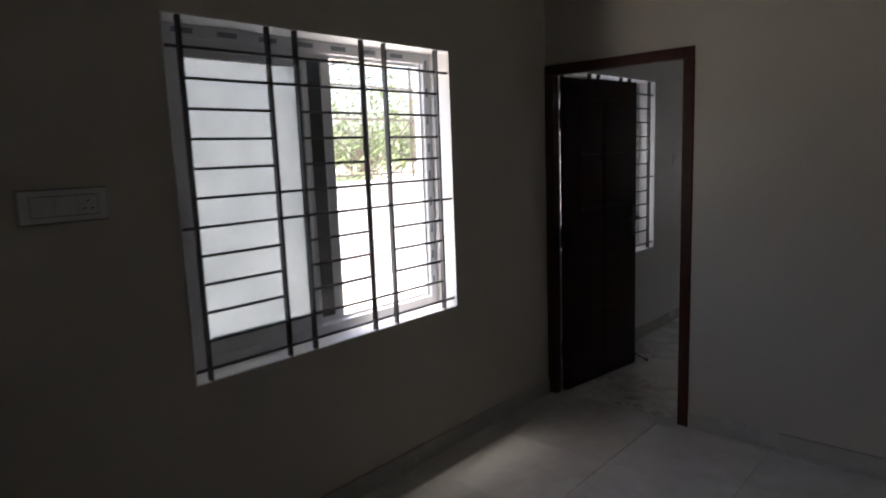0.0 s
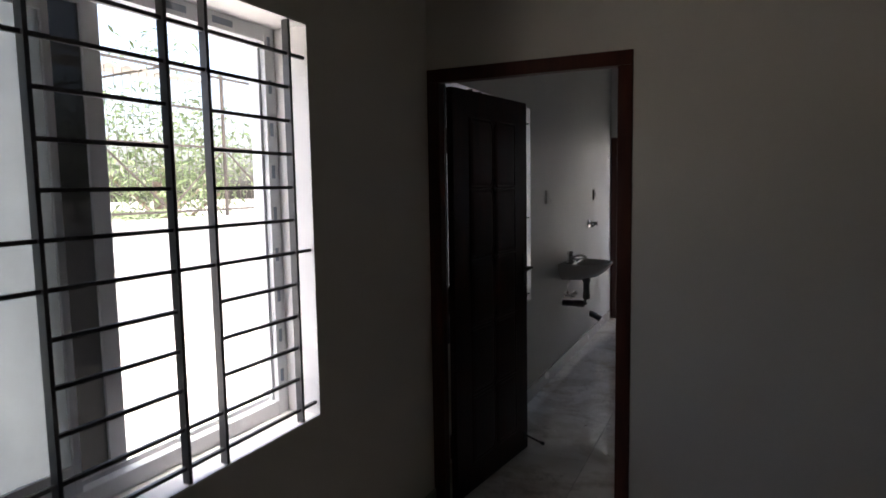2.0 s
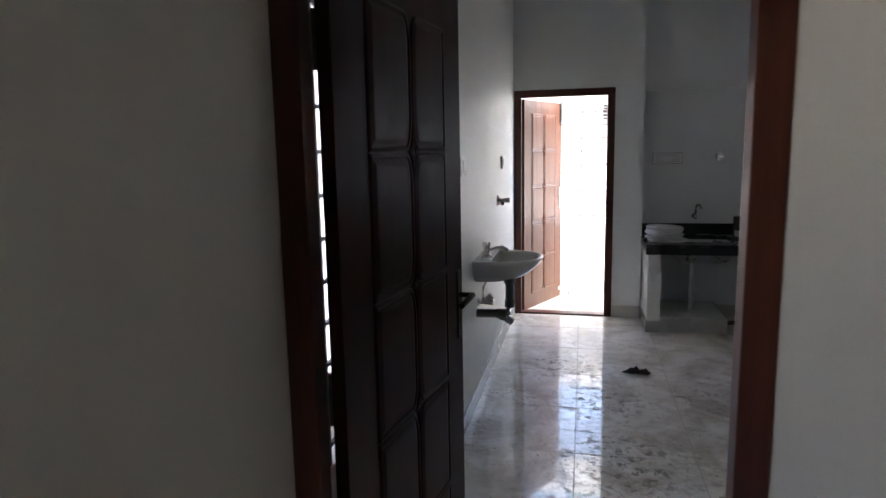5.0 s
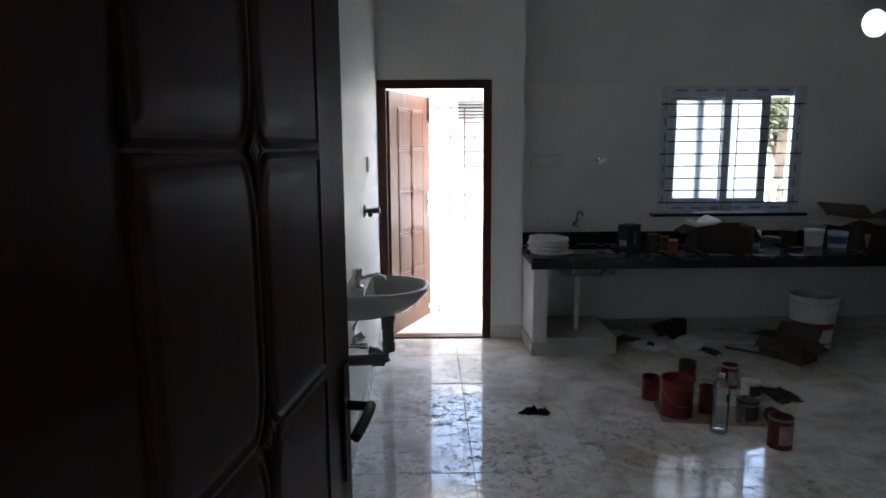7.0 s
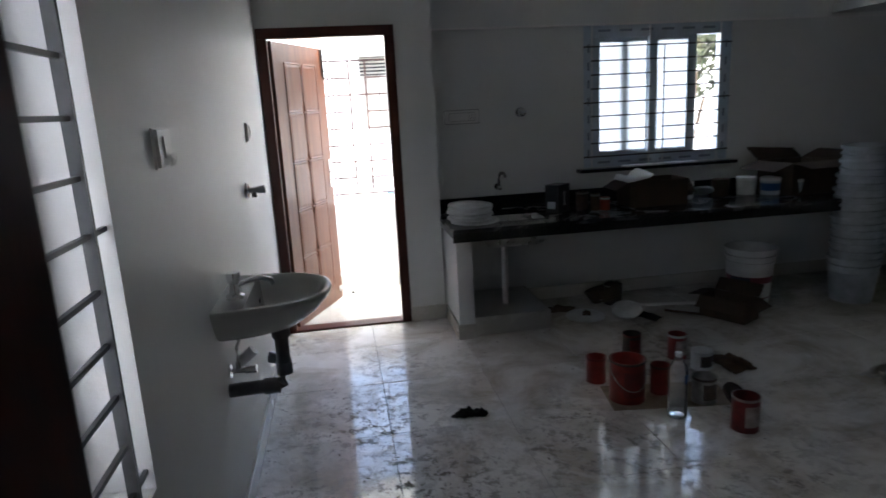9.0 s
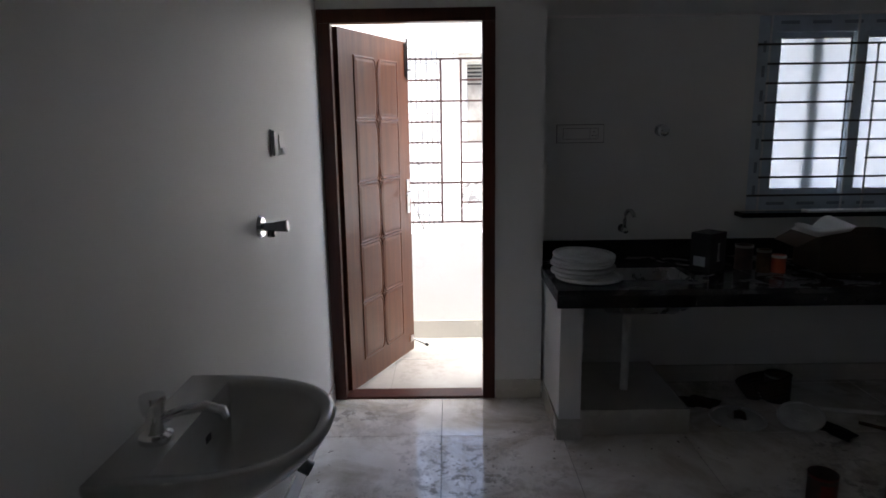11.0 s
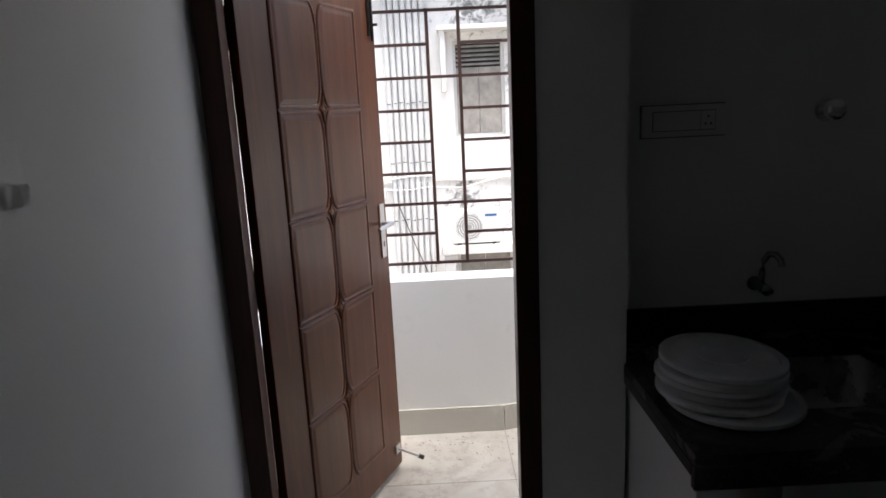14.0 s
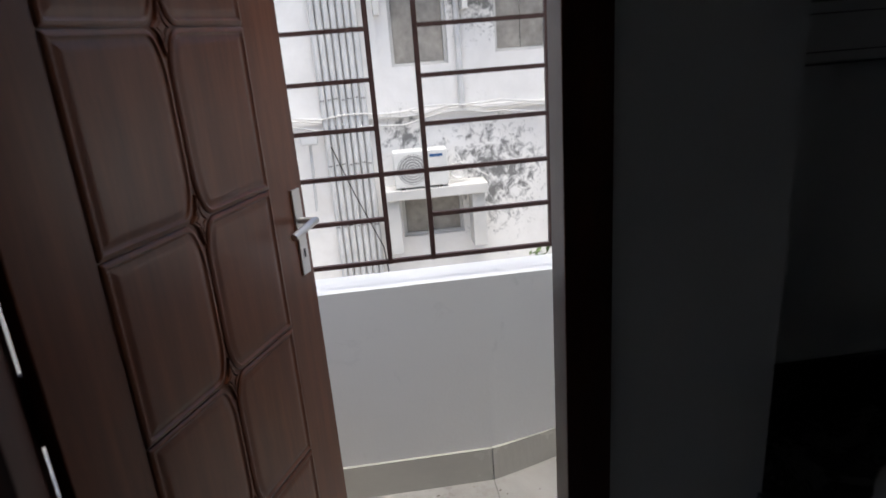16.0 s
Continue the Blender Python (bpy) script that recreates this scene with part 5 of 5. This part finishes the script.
def bottle():
    b = thing("water_bottle", pose(-0.005, 6.365, 0), "clear plastic bottle a third full, with a blue label", "bottle")
    prof = [(0.0, 0.004), (0.03, 0.002), (0.044, 0.008), (0.047, 0.03)] + [(0.047 if k % 2 else 0.0445, 0.035 + 0.014 * k) for k in range(11)] + [(0.047, 0.20), (0.047, 0.245), (0.04, 0.275), (0.024, 0.30), (0.0145, 0.312), (0.0145, 0.322)]
    part("shell", lathe(bmesh.new(), prof, 28), M_PET, b, smooth=60)
    part("water", lathe(bmesh.new(), [(0, 0.006), (0.042, 0.010), (0.043, 0.085), (0, 0.085)], 28), M_WATER, b, "clear water", 40)
    part("cap", lathe(bmesh.new(), [(0.0165, 0.318), (0.0165, 0.338), (0, 0.339)], 20), M_WHITE, b, smooth=40)
    bm = bmesh.new()
    cols = [[bm.verts.new((0.0482 * math.cos(radians(a)), 0.0482 * math.sin(radians(a)), z)) for z in (0.185 + 0.0004 * (a + 90), 0.235)] for a in range(-80, 21, 10)]
    for p, q in zip(cols, cols[1:]):
        bm.faces.new((p[0], q[0], q[1], p[1]))
    part("label", bm, M_BLUE, b, "torn dark blue label", 60)
    return b


M_PET = clear_plastic("pet_plastic", 0.18)
M_WATER = clear_plastic("water", 0.04)
bottle()


def crumple(name, x, y, sx, sy, sz, mat, label, category, seed, n=18):
    """A crumpled sheet or rag lying on the floor."""
    rng = random.Random(seed)
    bm = bmesh.new()
    off = rng.uniform(0, 50)
    g = []
    for i in range(n + 1):
        row = []
        for j in range(n + 1):
            u, v = 2 * i / n - 1, 2 * j / n - 1
            w = max(0.0, 1 - (u * u + v * v) * 0.72)
            k = noise.noise(Vector((u * 2.2 + off, v * 2.2, off)))
            e = 1 + 0.35 * noise.noise(Vector((math.atan2(v, u) * 1.5, off, 0)))
            row.append(bm.verts.new((u * sx * e, v * sy * e, 0.003 + sz * max(0, w * (0.5 + 0.9 * k) + 0.25 * noise.noise(Vector((u * 6, v * 6, off)))))))
        g.append(row)
    for i in range(n):
        for j in range(n):
            bm.faces.new((g[i][j], g[i + 1][j], g[i + 1][j + 1], g[i][j + 1]))
    bmesh.ops.solidify(bm, geom=bm.faces[:], thickness=0.002)
    return solid(name, bm, mat, pose(x, y, 0, 0, 0, rng.uniform(0, 180)), label, category, smooth=60)


crumple("black_rag", -0.98, 6.645, 0.085, 0.035, 0.05, M_RAG, "crumpled black rag on the muddy tiles", "rag", 2)
crumple("brown_rag", 0.62, 6.86, 0.13, 0.09, 0.05, M_BROWN_RAG, "crumpled brown rag beside the paint cans", "rag", 3)
crumple("plastic_bag", 1.32, 6.47, 0.13, 0.11, 0.10, M_BAG, "crumpled clear plastic bag on the floor", "plastic bag", 4)
crumple("plastic_bag", 1.62, 6.50, 0.10, 0.06, 0.03, M_BROWN_RAG, "flattened brown wrapper on the floor", "wrapper", 5)
crumple("debris", 0.73, 5.71, 0.06, 0.035, 0.02, M_RAG, "dark lump of dried cement on the floor", "debris", 6)
crumple("debris", 1.25, 6.40, 0.035, 0.03, 0.04, M_RAG, "small dark lump on the floor", "debris", 7)
crumple("debris", 0.02, 8.10, 0.11, 0.07, 0.04, M_BROWN_RAG, "heap of dark waste under the counter", "debris", 8)
crumple("debris", 0.55, 7.78, 0.13, 0.06, 0.02, M_RAG, "scraps of dark waste under the counter", "debris", 12)
lid(0.14, 7.90, 0.003, 0.14, (0, 0, 0), M_PAIL, "white bucket lid lying on the floor")
crumple("paint_skin", 0.15, 7.90, 0.05, 0.03, 0.03, M_BROWN_RAG, "dried brown paint skin on the lid", "debris", 9).location.z = 0.02
lid(0.43, 7.84, 0.04, 0.11, (14, -10, 0), M_PAIL, "white bucket lid tilted on waste")
bm = bmesh.new()
for j in range(5):
    tube(bm, [((0.10 + 0.008 * j) * math.cos(t), 0.02 * j - 0.04, 0.135 + (0.10 + 0.008 * j) * math.sin(t)) for t in (2 * math.pi * k / 24 for k in range(25))], 0.012, 6)
solid("hose_coil", bm, M_CARD_DARK, pose(0.29, 8.20, 0.055, 72, 0, 40), "coil of brown hose lying under the counter", "hose", smooth=50)
paint_can(0.46, 8.14, 0, 0.07, 0.15, M_DRIPS, "grimy dark paint can under the counter", M_TIN)
solid("stick", rod(bmesh.new(), (0.60, 7.98, 0.02), (1.02, 7.86, 0.03), 0.012, 8), M_HOOD, pose(0, 0, 0), "pale wooden stick on the floor", "stick")
solid("stick", rod(bmesh.new(), (0.72, 7.83, 0.012), (1.02, 7.55, 0.02), 0.01, 8), M_BROWN_RAG, pose(0, 0, 0), "dark wooden stick on the floor", "stick")


def carton(m, w, d, h, mat, label, flaps):
    """An open cardboard box; flaps: the four angles from upright, front, back, left, right."""
    c = thing("cardboard_box", m, label, "cardboard box", "cardboard boxes")
    t = 0.004
    part("body", boxes((-w / 2, w / 2, -d / 2, -d / 2 + t, 0, h), (-w / 2, w / 2, d / 2 - t, d / 2, 0, h), (-w / 2, -w / 2 + t, -d / 2 + t, d / 2 - t, 0, h), (w / 2 - t, w / 2, -d / 2 + t, d / 2 - t, 0, h), (-w / 2 + t, w / 2 - t, -d / 2 + t, d / 2 - t, 0, t)), mat, c)
    f = min(w, d) * 0.48
    for ang, mm, ln in zip(flaps, (pose(0, -d / 2, h), pose(0, d / 2, h, 0, 0, 180), pose(-w / 2, 0, h, 0, 0, -90), pose(w / 2, 0, h, 0, 0, 90)), (w, w, d, d)):
        if ang is not None:
            bm = boxes((-ln / 2 + 0.003, ln / 2 - 0.003, 0, t, 0.001, f))
            part("flap", bm, mat, c, m=mm @ pose(0, 0, 0, ang))
    return c


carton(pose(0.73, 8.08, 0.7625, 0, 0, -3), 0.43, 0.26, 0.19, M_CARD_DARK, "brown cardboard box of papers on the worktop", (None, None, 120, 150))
pp = thing("papers", pose(0.56, 8.05, 0.965, 4, -6, 12), "crumpled white papers on a cardboard box", "papers")
for j in range(4):
    bm = bmesh.new()
    g = [[bm.verts.new((-0.10 + 0.2 * u / 6 + 0.01 * j, -0.09 + 0.18 * v / 4, 0.006 * j + 0.025 * math.sin(u * 0.9 + j) * (v / 4))) for v in range(5)] for u in range(7)]
    for u in range(6):
        for q in range(4):
            bm.faces.new((g[u][q], g[u + 1][q], g[u + 1][q + 1], g[u][q + 1]))
    part("sheet", bm, M_PAPER, pp, smooth=60)
solid("white_board", boxes((-0.30, 0.30, -0.04, 0.04, 0, 0.012), bevel=0.002), M_PAPER, pose(0.93, 8.345, 1.0185, 0, 0, 2), "white plastic strip on the window ledge", "strip")
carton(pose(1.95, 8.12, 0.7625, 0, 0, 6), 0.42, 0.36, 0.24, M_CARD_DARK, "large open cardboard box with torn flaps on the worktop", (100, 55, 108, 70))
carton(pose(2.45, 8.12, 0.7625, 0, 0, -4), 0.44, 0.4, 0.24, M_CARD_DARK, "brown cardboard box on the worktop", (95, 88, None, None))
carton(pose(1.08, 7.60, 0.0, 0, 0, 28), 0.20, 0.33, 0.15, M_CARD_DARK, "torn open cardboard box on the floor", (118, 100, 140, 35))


def black_box():
    b = thing("product_box", pose(-0.005, 8.06, 0.7625, 0, 0, 38), "black product box with white lettering on the worktop", "box")
    part("carton", boxes((-0.075, 0.075, -0.055, 0.055, 0, 0.2), bevel=0.002), M_BLACK, b)
    cu = bpy.data.curves.new("lettering", "FONT")
    cu.body, cu.size, cu.extrude, cu.align_x, cu.align_y = "paints", 0.042, 0.0004, "CENTER", "CENTER"
    tx = new("lettering", cu)
    me = bpy.data.meshes.new_from_object(tx.evaluated_get(bpy.context.evaluated_depsgraph_get()))
    bpy.data.objects.remove(tx)
    me.materials.append(M_PAPER)
    ob = new("lettering", me)
    ob.parent = b
    ob.matrix_local = pose(0.0, -0.0558, 0.10, 90, -90, 0)
    tagged(ob, "white lettering")
    part("label", boxes((-0.0756, -0.075, -0.03, 0.035, 0.03, 0.08)), M_TUB, b, "pale label")
    return b


black_box()
paint_can(0.19, 8.08, 0.7625, 0.045, 0.125, M_DRIPS, "small dark paint tin on the worktop", M_TIN)
paint_can(0.255, 8.0, 0.7625, 0.035, 0.115, M_BROWN_RAG, "small brown paint tin on the worktop", M_TIN)
paint_can(0.325, 7.99, 0.7625, 0.036, 0.088, M_ORANGE, "small orange tin on the worktop", M_PAPER, None, True)
for k, (x, y, r, h, mt, lb) in enumerate(((1.07, 8.17, 0.045, 0.125, M_PAIL, "small white jar with a dark label"), (1.36, 8.2, 0.07, 0.15, M_CARD_DARK, "beige plastic tub without a lid"), (1.56, 8.17, 0.075, 0.135, M_PAIL, "white plastic tub with a lid"), (1.70, 8.08, 0.075, 0.13, M_TUB, "pale blue plastic tub with a lid"), (1.83, 7.98, 0.06, 0.12, M_TUB, "small pale blue tub with a lid"))):
    t = thing("plastic_tub", pose(x, y, 0.7625), lb + " on the worktop", "tub", "tubs on the worktop")
    part("body", lathe(bmesh.new(), [(0, 0.001), (r * 0.86, 0.001), (r * 0.88, 0.006), (r * 0.97, h - 0.02), (r * 0.94, h - 0.02), (0, h - 0.03)], 24), mt, t, smooth=40)
    if k != 1:
        part("lid", lathe(bmesh.new(), [(r * 0.98, h - 0.022), (r, h - 0.018), (r, h), (r * 0.9, h + 0.003), (0, h)], 24), M_WHITE, t, smooth=35)
    part("label", lathe(bmesh.new(), [(r * 0.905, h * 0.25), (r * 0.955, h * 0.7)], 24), M_DRIPS if k == 0 else (M_BLUE if k == 3 else mt), t, smooth=60)
lid(1.19, 8.20, 0.80, 0.10, (-24, 8, 0), M_TUB, "pale lid leaning on the worktop")
for k, (dx, dy, tl) in enumerate(((0.02, -0.02, 0), (-0.012, 0.0, 1), (0.004, 0.012, -1), (-0.014, 0.004, 1.5), (-0.006, -0.004, 0), (-0.002, 0.006, -2))):
    lid(-0.668 + dx, 7.94 + dy, 0.765 + 0.0205 * k, 0.154 if k else 0.166, (tl, tl * 0.6, 40 * k), M_PAIL, "dusty white bucket lid in a stack on the worktop", "bucket_lid", "stack of bucket lids")


def pail(x, y, z, r, h, label, lab=True, group="", mat=M_PAIL):
    p = thing("paint_bucket", pose(x, y, z), label, "bucket", group)
    part("body", lathe(bmesh.new(), [(0, 0.002), (r * 0.80, 0.002), (r * 0.82, 0.008), (r * 0.965, h - 0.11), (r * 1.0, h - 0.108), (r * 1.0, h - 0.098), (r * 0.97, h - 0.096), (r * 0.955, h - 0.068), (r * 1.03, h - 0.064), (r * 1.03, h - 0.054), (r * 0.96, h - 0.05), (r * 0.96, h - 0.022), (r * 1.06, h - 0.018), (r * 1.06, h), (r * 0.97, h), (r * 0.95, h - 0.03), (r * 0.80, 0.012), (0, 0.012)], 32), mat, p, smooth=35)
    if lab:
        f = lambda z: r * (0.82 + 0.145 * z / (h - 0.11)) + 0.0012
        part("label", lathe(bmesh.new(), [(f(0.05), 0.05), (f(h * 0.52), h * 0.52)], 32), M_MAROON, p, "maroon printed label", 60)
        bm = bmesh.new()
        c = [[bm.verts.new(((f(z) + 0.001) * math.cos(radians(a)), (f(z) + 0.001) * math.sin(radians(a)), z)) for z in (0.06, 0.17)] for a in range(-110, -49, 6)]
        for q, w in zip(c, c[1:]):
            bm.faces.new((q[0], w[0], w[1], q[1]))
        part("label_patch", bm, M_PAPER, p, "white patch on the label", 60)
        bm = bmesh.new()
        c = [[bm.verts.new(((f(z) + 0.001) * math.cos(radians(a)), (f(z) + 0.001) * math.sin(radians(a)), z)) for z in (0.052, h * 0.515)] for a in range(-176, -121, 6)]
        for q, w in zip(c, c[1:]):
            bm.faces.new((q[0], w[0], w[1], q[1]))
        part("label_band", bm, M_NAVY, p, "dark blue end of the label", 60)
    return p


pail(1.42, 7.88, 0, 0.172, 0.42, "white paint bucket with a maroon label, open")
first = pail(2.115, 7.68, 0, 0.165, 0.33, "dusty white bucket in a nested stack", False, "stack of buckets", M_PAIL_GREY)
for k in range(1, 9):
    copy_thing(first, pose(2.115 + 0.0045 * k + 0.002 * math.sin(k * 2.1), 7.68 + 0.005 * math.cos(k * 1.3), 0.1 * k, 0.4 * math.sin(k), 2 + 0.4 * math.cos(k * 2), 35 * k))
solid("dark_box", boxes((-0.16, 0.16, -0.2, 0.2, 0, 0.38), bevel=0.01), M_CARD_DARK, pose(2.66, 7.42, 0, 0, 0, 4), "dark brown box on the floor under the worktop", "box")


def crumbs(name, label, spots, n, z, seed, mat, size=0.0035):
    """Loose chips of plaster and dried mud, too many to count."""
    rng = random.Random(seed)
    V, F = [], []
    for _ in range(n):
        cx, cy, sx, sy = spots[rng.randrange(len(spots))]
        x, y = cx + rng.gauss(0, sx), cy + rng.gauss(0, sy)
        s = size * rng.uniform(0.5, 2.2)
        a = rng.uniform(0, 6.28)
        k = len(V)
        ln = rng.uniform(0.8, 3.0)
        for u in range(5):
            b = a + 6.283 * u / 5
            dx, dy = math.cos(b - a) * s * ln, math.sin(b - a) * s
            V.append((x + dx * math.cos(a) - dy * math.sin(a), y + dx * math.sin(a) + dy * math.cos(a), z + 0.0003))
        V.append((x, y, z + s * 0.35))
        F += [(k + u, k + (u + 1) % 5, k + 5) for u in range(5)]
    me = bpy.data.meshes.new(name)
    me.from_pydata(V, [], F)
    me.materials.append(mat)
    return tagged(new(name, me), label, "debris", "", "stuff")


M_CHIP = plain("mud_chip", (0.15, 0.128, 0.10), 0.95, 0, 0.4, 40)
crumbs("floor_crumbs", "chips of dried mud scattered over the tiles", [(-1.93, 6.6, 0.03, 0.6), (-1.5, 6.8, 0.22, 0.4), (-1.45, 6.6, 0.15, 0.3), (-1.0, 5.4, 0.4, 0.3), (-0.4, 6.2, 0.5, 0.4), (-0.3, 7.6, 0.5, 0.12), (0.8, 7.0, 0.5, 0.4), (-1.3, 5.0, 0.3, 0.4)], 420, 0.0, 21, M_CHIP, 0.0024)
crumbs("balcony_crumbs", "chips of dirt along the balcony skirting", [(-1.4, 9.2, 0.2, 0.03), (-1.25, 9.1, 0.15, 0.06)], 70, -0.02, 22, M_CHIP, 0.002)


# ---- floors: tiles laid last ----
def tiles(name, x0, x1, y0, y1, z, ox, oy, pitch, mat, label):
    """A floor slab with a tile on each cell of a grid through (ox, oy)."""
    fl = structure(name, boxes((x0, x1, y0, y1, z - 0.12, z - 0.003)), M_GROUT, label, "floor")
    gap, th = 0.0013, 0.003
    shared = {}
    i0, i1 = math.floor((x0 - ox) / pitch), math.ceil((x1 - ox) / pitch)
    j0, j1 = math.floor((y0 - oy) / pitch), math.ceil((y1 - oy) / pitch)
    for i in range(i0, i1):
        for j in range(j0, j1):
            a0, a1 = max(x0, ox + i * pitch + gap), min(x1, ox + (i + 1) * pitch - gap)
            b0, b1 = max(y0, oy + j * pitch + gap), min(y1, oy + (j + 1) * pitch - gap)
            if a1 - a0 < 0.01 or b1 - b0 < 0.01:
                continue
            key = (round(a1 - a0, 4), round(b1 - b0, 4))
            if key not in shared:
                w, h = (a1 - a0) / 2, (b1 - b0) / 2
                e = 0.001
                bm = bmesh.new()
                lo = [bm.verts.new((sx * w, sy * h, -th - 0.002)) for sx, sy in ((-1, -1), (1, -1), (1, 1), (-1, 1))]
                mid = [bm.verts.new((sx * w, sy * h, -e)) for sx, sy in ((-1, -1), (1, -1), (1, 1), (-1, 1))]
                top = [bm.verts.new((sx * (w - e), sy * (h - e), 0)) for sx, sy in ((-1, -1), (1, -1), (1, 1), (-1, 1))]
                for ra, rb in ((lo, mid), (mid, top)):
                    for k in range(4):
                        bm.faces.new((ra[k], ra[(k + 1) % 4], rb[(k + 1) % 4], rb[k]))
                bm.faces.new(top)
                shared[key] = finish(bm, "tile", mat)
            t = new("tile", shared[key])
            t.parent = fl
            t.location = ((a0 + a1) / 2, (b0 + b1) / 2, z)
    return fl


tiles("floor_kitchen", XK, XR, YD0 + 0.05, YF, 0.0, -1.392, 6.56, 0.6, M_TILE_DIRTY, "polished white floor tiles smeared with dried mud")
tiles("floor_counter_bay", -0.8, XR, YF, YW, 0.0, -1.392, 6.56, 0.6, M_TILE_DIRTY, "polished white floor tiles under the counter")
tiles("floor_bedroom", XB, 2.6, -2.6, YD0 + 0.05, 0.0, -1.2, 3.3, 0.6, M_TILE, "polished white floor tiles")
tiles("floor_balcony", BX0, BX1, YF + 0.115, BY1 + BOUT, -0.02, -1.1, 8.86, 0.6, M_TILE_BALC, "dusty white balcony floor tiles, colour dimmed as if shaded")
structure("floor_door_strip", boxes((D2[0] + 0.068, D2[1] - 0.068, YF, YF + 0.115, -0.12, -0.001)), M_GROUT, "cement strip under the threshold", "floor")
